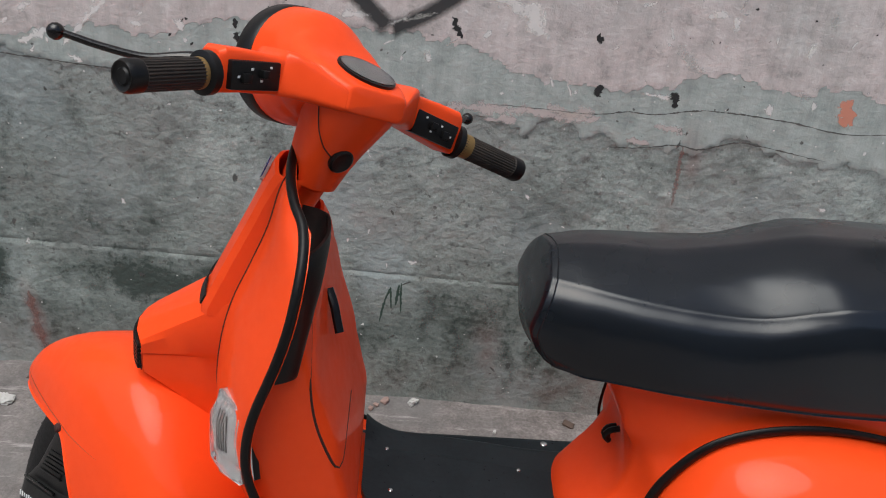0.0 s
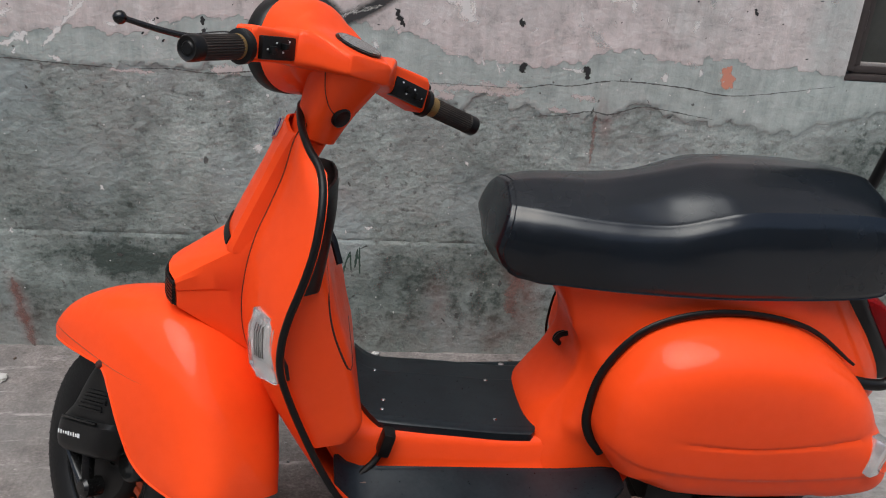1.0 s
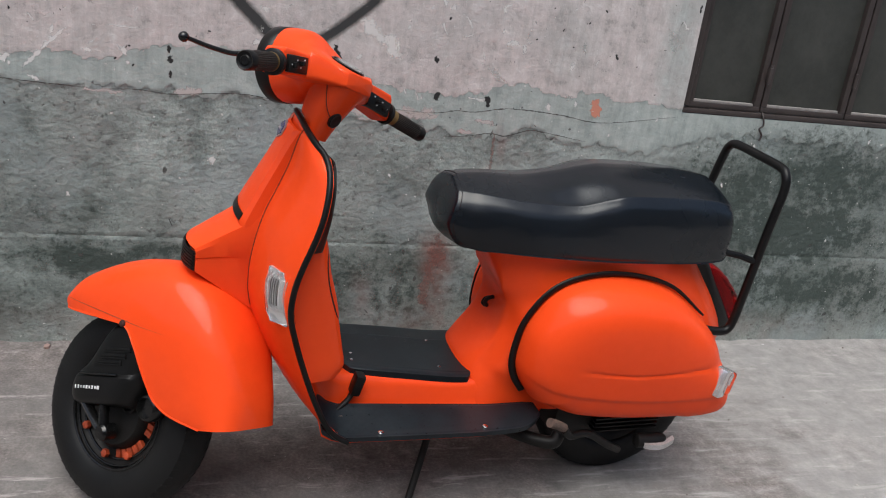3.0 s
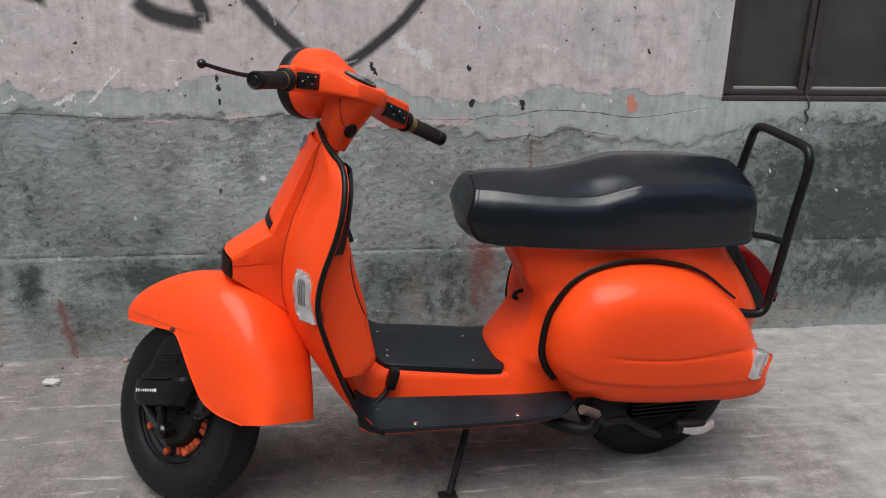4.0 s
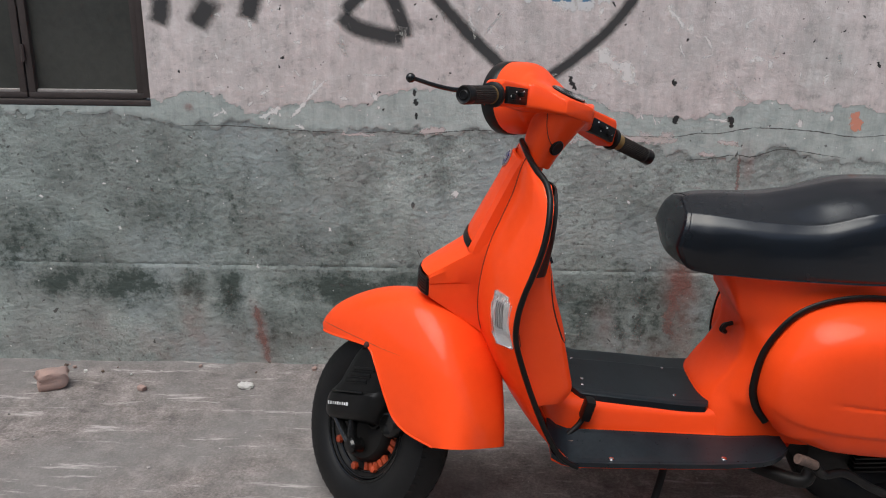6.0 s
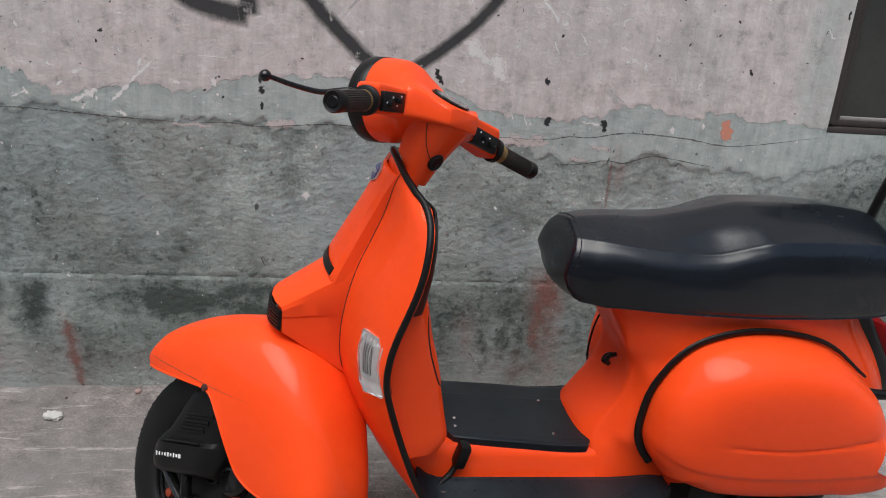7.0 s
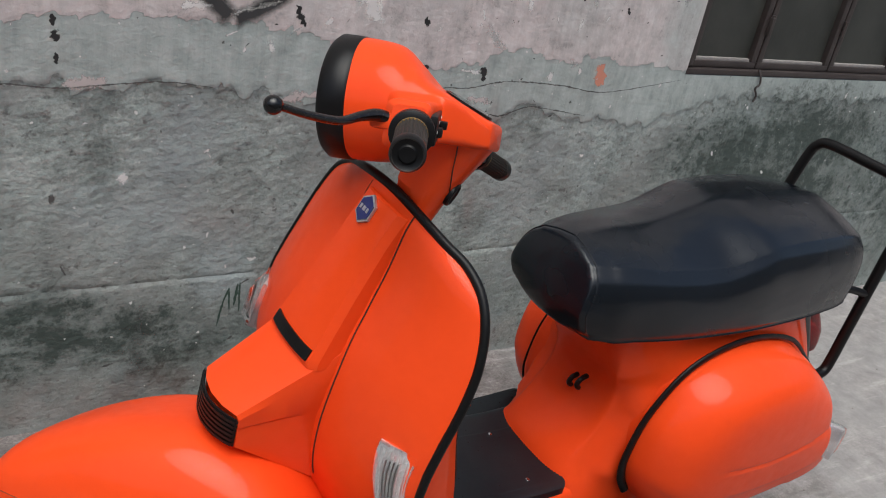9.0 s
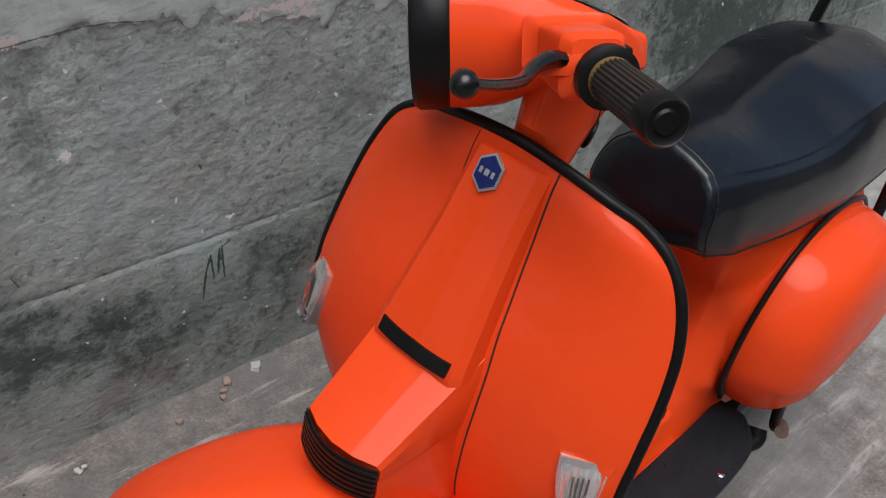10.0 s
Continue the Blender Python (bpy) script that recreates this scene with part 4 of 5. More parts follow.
tail = part("tail_lamp", loft(lamp_rings([(0.672, 1.00, 1.060, 0.8), (0.664, 0.99, 1.083, 1.0), (0.60, 1.04, 1.128, 1.0), (0.52, 1.10, 1.186, 1.0), (0.462, 1.13, 1.226, 1.0), (0.450, 1.15, 1.215, 0.9)], 0.064)), plastic, scooter, "red tail lamp in black housing")
part("lamp_lens", loft(lamp_rings([(0.646, 1.07, 1.112, 0.85), (0.636, 1.07, 1.135, 1.0), (0.613, 1.08, 1.166, 1.0), (0.575, 1.10, 1.205, 1.0), (0.536, 1.13, 1.238, 1.0), (0.500, 1.15, 1.252, 1.0), (0.480, 1.17, 1.247, 1.0), (0.470, 1.18, 1.225, 0.8)], 0.055)), red_lens, tail, "red lens").visible_shadow = False


# wheels
def wheel(name, centre, turn, label, k_r=1.0, k_w=1.0, shift=0.0):
    probe = turn(lathe(centre, (0, 1, 0), [(s * k_w, r * k_r) for s, r in ((-0.040, 0.218), (-0.020, 0.2275), (0.0, 0.2300), (0.020, 0.2275), (0.040, 0.218))], 64))[0]
    m = np.array(scooter.matrix_world)
    sink = (probe @ m[:3, :3].T + m[:3, 3] / UNIT)[:, 2].min()

    def put(vf):
        return turn((vf[0] + arr(*centre), vf[1]))[0] - arr(0, 0, sink - 0.001) + arr(0, shift, 0), vf[1]
    tyre_prof = [(-0.032, 0.140), (-0.040, 0.146), (-0.047, 0.158), (-0.050, 0.180), (-0.048, 0.202), (-0.040, 0.218), (-0.020, 0.2275), (0.0, 0.2300), (0.020, 0.2275), (0.040, 0.218), (0.048, 0.202), (0.050, 0.180), (0.047, 0.158), (0.040, 0.146), (0.032, 0.140)]
    hub = part(name, put(lathe((0, 0, 0), (0, 1, 0), [(-0.010, 0.02), (-0.012, 0.08), (-0.014, 0.112), (-0.030, 0.124), (-0.034, 0.138), (-0.037, 0.142), (-0.037, 0.148), (-0.024, 0.148), (0.024, 0.148), (0.037, 0.148), (0.037, 0.142), (0.030, 0.124), (0.018, 0.105), (0.02, 0.02)], 48)), engine_mat, scooter, label)
    u, w, d = frame_of((0, 1, 0))
    a = np.linspace(0, 2 * np.pi, 64, endpoint=False)
    tyre_rings = [s * k_w * d + (0.140 + (r - 0.140) * (0.230 * k_r - 0.140) / 0.090) * (np.cos(a)[:, None] * u + np.sin(a)[:, None] * w) for s, r in tyre_prof]
    part("tyre", put(grid(np.array(tyre_rings), close_u=True, close_v=True)), tyre_mat, hub)
    lugs = []
    for k in range(60):
        t = 2 * math.pi * k / 60
        for s, sk in ((-0.034, 0.35), (-0.012, -0.6), (0.012, 0.6), (0.034, -0.35)):
            m = Matrix.Rotation(t, 3, "Y") @ Matrix.Rotation(sk, 3, "Z") @ Matrix.Rotation(0.5 if s < -0.02 else -0.5 if s > 0.02 else 0, 3, "X")
            r = (0.2258 if abs(s) < 0.02 else 0.2188) * k_r
            c = Matrix.Rotation(t, 3, "Y") @ Vector((0, s * k_w, r))
            lugs.append(box(c, (0.015, 0.013, 0.0030), m, 0))
    tread = part("tread", put(join(*lugs)), tyre_mat, hub)
    tagged(tread, kind="stuff")
    return hub, put


front, put_front = wheel("front_wheel", (-0.431, 0.0, 0.212), steer, "front wheel with black tyre and drum", 1.055, 1.12, -0.012)
rear, put_rear = wheel("rear_wheel", (0.885, 0.0, 0.230), lambda vf: vf, "rear wheel with black tyre", 1.03, 1.1, -0.070)
fin = box((0, -0.026, 0.108), (0.013, 0.012, 0.020), None, 0.001)
for k in range(36):
    if not 5 < k < 18 or k == 12:
        continue
    turn_m = np.array(Matrix.Rotation(2 * math.pi * k / 36, 3, "Y"))
    part("drum_fin", put_front((fin[0] @ turn_m.T, fin[1])), orange_satin, front)
part("brake_drum", put_front(lathe((0, -0.012, 0), (0, -1, 0), [(0, 0.098), (0.026, 0.096), (0.040, 0.084), (0.044, 0.03), (0.044, 0.001)], 40)), engine_mat, front)
part("axle_ring", put_front(lathe((0.055, -0.054, 0.030), (0, -1, 0), [(0, 0.026), (0.010, 0.026), (0.012, 0.021), (0.004, 0.018), (0.004, 0.001)], 28)), engine_mat, front)

# rolled edges of the rim
for r, side, w in ((0.146, -0.044, 0.0042), (0.137, -0.038, 0.0030), (0.122, -0.030, 0.0034)):
    ring = np.array([(r * math.cos(a), side, r * math.sin(a)) for a in np.linspace(0, 2 * math.pi, 73)])
    part("rim_edge", put_front(tube(ring, w, 8)), satin_black, front, "glossy black rim edge")
for a in (215, 262, 300):
    c = arr(0.116 * math.cos(radians(a)), -0.034, 0.116 * math.sin(radians(a)))
    part("wheel_nut", put_front(lathe(c, (0, -1, 0), [(0, 0.011), (0.010, 0.010), (0.012, 0.006), (0.013, 0.001)], 6)), orange_satin, front)

# suspension cover beside the front wheel
rows = []
for k in np.linspace(0, 1, 24):
    z = 0.236 + 0.21 * k
    x0 = table(k, [(0, -0.505), (0.10, -0.526), (0.25, -0.532), (0.40, -0.520), (0.5, -0.494), (0.78, -0.455), (1, -0.415)])
    x1 = table(k, [(0, -0.335), (0.12, -0.318), (0.3, -0.305), (0.75, -0.295), (1, -0.295)])
    step = 0.009 * np.clip((0.315 - z) / 0.006, 0, 1)
    rows.append([(x0 + (x1 - x0) * v, -0.092 - (0.030 + step) * (1 - abs(2 * v - 1) ** 6) * (1 - abs(2 * k - 1) ** 14), z + 0.19 * (x0 + (x1 - x0) * v + 0.42)) for v in np.linspace(0, 1, 21)])
cover = part("suspension_cover", steer(slab(np.array(rows), (0, 0.024, 0))), plastic, front, "black plastic suspension cover")
slope = Euler((0, radians(-10.5), 0)).to_matrix()
for k in range(3):
    x, z = -0.381 - 0.011 * k, 0.385 - 0.0175 * k
    part("vent_groove", steer(box((x, -0.1222, z), (0.080, 0.005, 0.0075), slope, 0.002)), rubber, front)
    part("vent_lip", steer(box((x, -0.1230, z - 0.0062), (0.084, 0.006, 0.0032), slope, 0.001)), plastic, front)
part("cover_rib", steer(box((-0.424, -0.1300, 0.3160), (0.124, 0.006, 0.0045), slope, 0.0015)), satin_black, front)
for k, w in enumerate((0.004, 0.004, 0.003, 0.005, 0.006, 0.005, 0.004, 0.006, 0.008)):
    part("label_bar", steer(box((-0.487 + 0.0092 * k, -0.1322, 0.2715 + 0.0018 * k), (w * 0.9, 0.0012, (0.0085 if k in (0, 1, 4, 6, 8) else 0.0062)), slope, 0.0003)), print_white, front)
arms = [((-0.478, 0.238), (-0.398, 0.178)), ((-0.412, 0.248), (-0.396, 0.180))]
for a, b in arms:
    part("suspension_arm", steer(tube(arr((a[0], -0.104, a[1]), ((a[0] + b[0]) / 2, -0.106, (a[1] + b[1]) / 2), (b[0], -0.104, b[1])), 0.0135, 10, 0.7)), satin_black, front)
part("arm_pivot", steer(lathe((-0.397, -0.080, 0.182), (0, -1, 0), [(0, 0.020), (0.034, 0.020), (0.040, 0.014), (0.041, 0.001)], 22)), satin_black, front)
part("axle_boss", steer(lathe((-0.285, -0.066, 0.268), (0, -1, 0), [(0, 0.034), (0.030, 0.033), (0.036, 0.028), (0.037, 0.0245), (0.026, 0.022), (0.026, 0.001)], 28)), satin_black, front)

# mudguard, turned with the wheel: spine and lower edge stations (X, Z), half width
GUARD = smooth([(-0.620, 0.454, -0.612, 0.446, 0.088), (-0.610, 0.482, -0.576, 0.443, 0.116), (-0.562, 0.533, -0.50, 0.445, 0.134), (-0.46, 0.582, -0.42, 0.448, 0.143), (-0.36, 0.607, -0.35, 0.445, 0.146), (-0.262, 0.604, -0.315, 0.41, 0.145),
                (-0.172, 0.560, -0.29, 0.37, 0.140), (-0.108, 0.475, -0.268, 0.33, 0.131), (-0.072, 0.39, -0.245, 0.295, 0.121), (-0.052, 0.325, -0.20, 0.272, 0.112), (-0.045, 0.275, -0.12, 0.260, 0.10)], 60)
rows = []
for px, pz, qx, qz, w in GUARD:
    row = []
    for a in np.linspace(-1, 1, 41):
        th = a * math.pi / 2
        y = w * math.copysign(abs(math.sin(th)) ** 0.53, a)
        b = 1 - abs(math.cos(th)) ** 0.63
        row.append((px + (qx - px) * b, y, pz + (qz - pz) * b))
    rows.append(row)
rows = np.array(rows)
inner = rows.copy()
ctr = arr(-0.36, 0, 0.36)
inner = rows + (ctr - rows) * 0.02
guard = part("mudguard", steer(join(grid(rows), grid(inner))), orange, scooter, "orange front mudguard", sharp=60)
part("guard_lip", steer(tube(np.vstack([rows[::-1, 0], rows[0, 1:-1], rows[:, -1]]), 0.0024, 8)), orange, guard)
line = []
for row in rows:
    half = row[:21]
    zc = 0.462 - 0.05 * (half[:, 0].mean() + 0.45)
    if half[0, 2] < zc < half[:, 2].max() and half[0, 2] > 0.36:
        k = int(np.argmax(half[:, 2] > zc))
        f = (zc - half[k - 1, 2]) / (half[k, 2] - half[k - 1, 2])
        line.append(half[k - 1] + (half[k] - half[k - 1]) * f)
line = np.array(line)
part("guard_crease", steer(tube(line + arr(0, -0.0002, 0), np.interp(np.linspace(0, 1, len(line)), [0, 0.2, 0.7, 1], [0.0001, 0.0009, 0.0009, 0.0001]), 6)), orange_satin, guard, "thin crease line")
part("screw", steer(lathe((-0.357, -0.144, 0.450), (0, -1, 0), [(-0.006, 0.0085), (0.004, 0.0085), (0.008, 0.006), (0.009, 0.003)], 14)), dark_gap_shade, guard)
part("fork_tube", steer(tube(arr((-0.30, 0.02, 0.38), (-0.36, -0.03, 0.30), (-0.41, -0.055, 0.24)), 0.022, 14)), engine_mat, front)

# headset: domed shell by stations of X, half width, low, high
STN = smooth([(-0.142, 0.0830, 1.018, 1.189), (-0.116, 0.0835, 1.018, 1.188), (-0.083, 0.0845, 1.021, 1.183), (-0.058, 0.0845, 1.030, 1.164), (-0.029, 0.0810, 1.046, 1.136), (0.000, 0.0760, 1.056, 1.122), (0.030, 0.0670, 1.0575, 1.108), (0.052, 0.0560, 1.0575, 1.0975), (0.060, 0.0495, 1.0575, 1.0945), (0.0625, 0.046, 1.060, 1.091)], 40)
rings = []
for x, hw, zb, zt in STN:
    k = np.clip((x + 0.06) / 0.08, 0, 1)
    y, z = superellipse(56, hw, (zt - zb) / 2, (zt - zb) / 2, 2.05 + 4.5 * k)
    rings.append([(x, a, (zt + zb) / 2 + b) for a, b in zip(y, z)])
headset = part("headset", steer(loft(rings)), orange, scooter, "orange handlebar housing with headlamp", sharp=40)
part("headlamp_rim", steer(lathe((-0.138, 0, 1.103), (-1, 0, 0), [(-0.004, 0.084), (0.0, 0.0870), (0.030, 0.0875), (0.036, 0.083), (0.034, 0.074), (0.020, 0.074)], 48)), plastic, headset, "wide black headlamp rim")
part("headlamp_glass", steer(lathe((-0.168, 0, 1.103), (-1, 0, 0), [(-0.01, 0.076), (0.002, 0.074), (0.010, 0.05), (0.013, 0.001)], 40)), clear_lens, headset)
part("headlamp_reflector", steer(lathe((-0.160, 0, 1.103), (1, 0, 0), [(0, 0.075), (0.012, 0.05), (0.02, 0.01)], 40)), reflector, headset)
# gauge window on the sloping top
sn = arr(0.405, 0.06, 0.912)
sn /= np.linalg.norm(sn)
su = arr(0.914, 0, -0.406)


def oval(c, a, b, h0, h1, n=40):
    t = np.linspace(0, 2 * np.pi, n, endpoint=False)
    ring = c + a * np.cos(t)[:, None] * su + b * np.sin(t)[:, None] * arr(0, 1, 0)
    return [ring + sn * h0, ring + sn * h1]


sc = arr(0.0165, 0.006, 1.1150)
part("gauge_bezel", steer(loft(oval(sc, 0.0370, 0.0465, -0.014, 0.0022))), plastic, headset, "black oval gauge bezel")
part("gauge_face", steer(loft(oval(sc, 0.0300, 0.0390, 0.0016, 0.0026))), gauge_mat, headset, "grey gauge dial under glass")
part("gauge_glass", steer(loft(oval(sc, 0.0340, 0.0435, 0.0030, 0.0044))), clear_lens, headset).visible_shadow = False
# wings of the housing: sections along Y of X rear, X front, low, high
rings = []
WING = [(0.0, 0.061, -0.06, 1.0560, 1.090), (0.050, 0.0600, -0.062, 1.0560, 1.090), (0.065, 0.0500, -0.062, 1.0563, 1.096), (0.085, 0.0345, -0.064, 1.0570, 1.108), (0.104, 0.0200, -0.066, 1.0560, 1.115), (0.115, 0.0120, -0.066, 1.0550, 1.115), (0.118, 0.0080, -0.058, 1.0560, 1.110), (0.124, 0.0070, -0.052, 1.0550, 1.106), (0.17, 0.0100, -0.046, 1.0485, 1.103), (0.205, 0.0150, -0.040, 1.0420, 1.099), (0.213, 0.0120, -0.030, 1.0450, 1.093)]
full = [(-r[0], *r[1:]) for r in WING[:0:-1]] + WING
wing = []
for y, xr, xf, zb, zt in full:
    far = 0.010 * np.clip((y - 0.09) / 0.10, 0, 1)
    a, b = superellipse(40, (xr - xf) / 2, (zt - zb) / 2, (zt - zb) / 2, 6.5)
    zb -= far
    b = b * (zt - zb) / (zt - zb - far)
    wing.append([((xr + xf) / 2 + p, y, (zt + zb) / 2 + q) for p, q in zip(a, b)])
part("handlebar_arm", steer(loft(wing)), orange, headset, sharp=30)
# neck of the headset over the steering tube
u, w, d = arr(math.cos(RAKE), 0, -math.sin(RAKE)), arr(0, 1, 0), AXIS
rings = []
for s, front, rear, side in ((0.082, 0.050, 0.0535, 0.068), (0.066, 0.048, 0.0515, 0.066), (0.040, 0.044, 0.0470, 0.0590), (0.010, 0.0405, 0.0420, 0.0510), (-0.02, 0.034, 0.0390, 0.0450), (-0.045, 0.0290, 0.0380, 0.0415), (-0.0560, 0.0270, 0.0375, 0.0405), (-0.0575, 0.024, 0.033, 0.034)):
    a, b = superellipse(40, 1.0, 1.0, 1.0, 2.5)
    rings.append(HEAD_AT + d * s + np.where(a > 0, rear, front)[:, None] * a[:, None] * u + side * b[:, None] * w)
neck = steer(loft(rings))
neck[0][:, 0] = np.maximum(neck[0][:, 0], np.where(neck[0][:, 2] < 1.003, -0.0605, -1.0))
part("headset_neck", neck, orange, headset, sharp=30)
part("neck_gap", steer(lathe(HEAD_AT - AXIS * 0.064, AXIS, [(0, 0.0265), (0.010, 0.0265)], 32)), dark_gap_shade, headset, "dark gap under the neck")
part("steering_lock", steer(lathe((0.0115, 0.0, 0.991), (math.cos(RAKE), 0, -math.sin(RAKE)), [(-0.01, 0.0185), (0.004, 0.0185), (0.006, 0.016), (0.004, 0.011), (0.005, 0.001)], 24)), plastic, headset, "round black lock cap")
seam = smooth([HEAD_AT + d * sv + u * uv * 1.006 + w * yv for sv, uv, yv in ((0.070, 0.020, -0.0655), (0.055, 0.026, -0.0610), (0.035, 0.032, -0.0520), (0.016, 0.038, -0.0370), (0.004, 0.0400, -0.0190))], 24)
part("neck_seam", steer(tube(seam, 0.0009, 6)), dark_gap_shade, headset, "thin dark seam")
for s in (-1, 1):
    drop = 0.010 * (s > 0)
    turn_sw = Euler((radians(-s * 9), 0, radians(-s * 10))).to_matrix()
    sw = part("switch_box", steer(box((0.004, s * 0.161, 1.0735 - drop), (0.024, 0.078, 0.036), turn_sw, 0.003)), plastic, headset, "black switch box")
    part("switch_knob", steer(box((0.018, s * 0.150, 1.078 - drop), (0.012, 0.011, 0.010), turn_sw, 0.002)), rubber, headset)
    part("switch_knob", steer(box((0.018, s * 0.176, 1.068 - drop), (0.014, 0.013, 0.012), turn_sw, 0.002)), rubber, headset)
    for dy, dz in ((0.139, 0.011), (0.150, -0.006), (0.168, 0.008), (0.186, -0.002)):
        part("switch_mark", steer(box((0.0165 + (dy - 0.161) * 0.176, s * dy, 1.0735 - drop + dz - (dy - 0.161) * 0.158), (0.0012, 0.0034, 0.0030), turn_sw, 0.0002)), print_white, headset)
    g0, g1 = arr(-0.003, s * 0.212, 1.064 - drop), arr(0.026, s * (0.330 if s < 0 else 0.354), 1.037 - 0.6 * drop)
    gd = (g1 - g0) / np.linalg.norm(g1 - g0)
    L = np.linalg.norm(g1 - g0)
    part("grip_collar", steer(lathe(g0, gd, [(0, 0.020), (0.002, 0.027), (0.012, 0.027), (0.015, 0.021)], 28)), plastic, headset)
    a = np.linspace(0, 2 * np.pi, 112, endpoint=False)
    u, w, d = frame_of(gd)
    rings = []
    for t, r in ((0.012, 0.0176), (0.016, 0.0184), (L - 0.024, 0.0180), (L - 0.022, 0.0192), (L - 0.004, 0.0192), (L, 0.0170), (L - 0.004, 0.0135), (L - 0.002, 0.009), (L - 0.002, 0.001)):
        rib = np.where((np.arange(112) % 4) < 2, 0.0009, -0.0007) if 0.014 < t < L - 0.023 else np.zeros(112)
        rings.append(g0 + d * t + ((r + rib)[:, None]) * (np.cos(a)[:, None] * u + np.sin(a)[:, None] * w))
    part("grip", steer(loft(rings)), grip_mat, headset, "ribbed worn rubber grip", sharp=30)
    part("grip_end", steer(lathe(g0 + gd * (L - 0.021), gd, [(0, 0.0195), (0.017, 0.0197), (0.021, 0.0176), (0.0185, 0.0135), (0.0185, 0.0105), (0.0205, 0.0085), (0.0200, 0.001)], 28)), plastic, headset)
    # band added to stand for the yellowish wear at the grip's root
    part("grip_wear_band", steer(lathe(g0 + gd * 0.013, gd, [(0, 0.0192), (0.006 if s < 0 else 0.020, 0.0195), (0.008 if s < 0 else 0.022, 0.0190)], 28)), yellow_wear, headset, "dull yellow band of wear")
    rise = 0.028 if s > 0 else 0.0
    lever = smooth([(-0.030, s * 0.200, 1.074), (-0.047, s * 0.212, 1.077 + 0.1 * rise), (-0.061, s * 0.232, 1.072 + 0.2 * rise), (-0.074, s * 0.262, 1.063 + 0.4 * rise), (-0.094, s * 0.305, 1.063 + 0.7 * rise), (-0.113, s * 0.345, 1.067 + rise)], 34)
    part("brake_lever", steer(tube(lever, np.interp(np.linspace(0, 1, 34), [0, 0.25, 0.45, 1], [0.0105, 0.0098, 0.0072, 0.0060]), 12, 0.75)), satin_black, headset, "black lever with ball end")
    part("lever_ball", steer(lathe((-0.116, s * 0.353, 1.067 + rise), (-0.3, s, 0), [(-0.0105, 0.002), (-0.009, 0.0052), (-0.0055, 0.0090), (0, 0.0107), (0.0055, 0.0090), (0.009, 0.0052), (0.0105, 0.001)], 22)), satin_black, headset)
    part("lever_perch", steer(box((-0.036, s * 0.198, 1.072), (0.042, 0.026, 0.020), Euler((0, 0, radians(s * 20))).to_matrix(), 0.006)), orange, headset)

# engine, exhaust and stands under the tail
engine = part("engine", box((0.80, -0.10, 0.235), (0.30, 0.16, 0.10), None, 0.02), engine_mat, scooter, "sooty black engine under the cowl")
for k in range(5):
    part("cooling_fin", box((0.86, -0.195, 0.215 + 0.013 * k), (0.20, 0.03, 0.005), None, 0.001), engine_mat, engine)
part("muffler", lathe((0.88, -0.235, 0.195), (1, -0.06, -0.02), [(0, 0.012), (0.005, 0.020), (0.08, 0.022), (0.09, 0.018)], 24), engine_mat, engine)
part("muffler_band", slab(np.array([[(x, -0.258 - 0.010 * math.sin(math.pi * (x - 0.90) / 0.092), z + 0.010 * ((x - 0.93) / 0.06) ** 2) for x in np.linspace(0.90, 0.992, 13)] for z in (0.181, 0.190, 0.197)]), (0, 0.012, 0.004)), silver, engine, "flat chrome strip")
part("kick_lever", tube(smooth([(0.86, -0.20, 0.140), (0.80, -0.225, 0.182), (0.725, -0.235, 0.232), (0.665, -0.250, 0.240), (0.632, -0.262, 0.272)], 20), 0.011, 10), engine_mat, engine)
part("kick_pad", tube(arr((0.575, -0.278, 0.310), (0.602, -0.272, 0.297), (0.628, -0.265, 0.280)), 0.0125, 12), rust, engine, "rusty kick starter pedal")
part("exhaust_pipe", tube(smooth([(0.45, -0.12, 0.225), (0.56, -0.19, 0.205), (0.62, -0.235, 0.212), (0.64, -0.23, 0.232)], 20), 0.018, 12), engine_mat, engine)
stand = part("side_stand", join(tube(arr((0.34, -0.09, 0.26), (0.30, -0.145, 0.14), (0.252, -0.210, 0.026)), 0.010, 10), box((0.246, -0.216, 0.024), (0.05, 0.035, 0.008), None, 0.002)), engine_mat, scooter, "black steel side stand")
part("under_frame", box((0.30, 0, 0.225), (0.52, 0.10, 0.05), None, 0.015), engine_mat, scooter)


# ---- marks on the wall ----
def paint(name, color, soft, breakup, density=1.0, rough=0.8):
    """Paint that thins out at the rim of its stroke."""
    m = material(name, color, rough)
    d = attr(m, "rim")
    f = noise_tex(m, 260, 5, 0.7)
    g = noise_tex(m, 55, 4, 0.6)
    v = math_node(m, "ADD", d, math_node(m, "MULTIPLY", math_node(m, "SUBTRACT", mix(m, 0.5, f, g), 0.5), breakup * 2.2))
    a = math_node(m, "MULTIPLY", math_node(m, "DIVIDE", v, soft, True), density, True)
    link(m, a, bsdf(m).inputs["Alpha"])
    return m


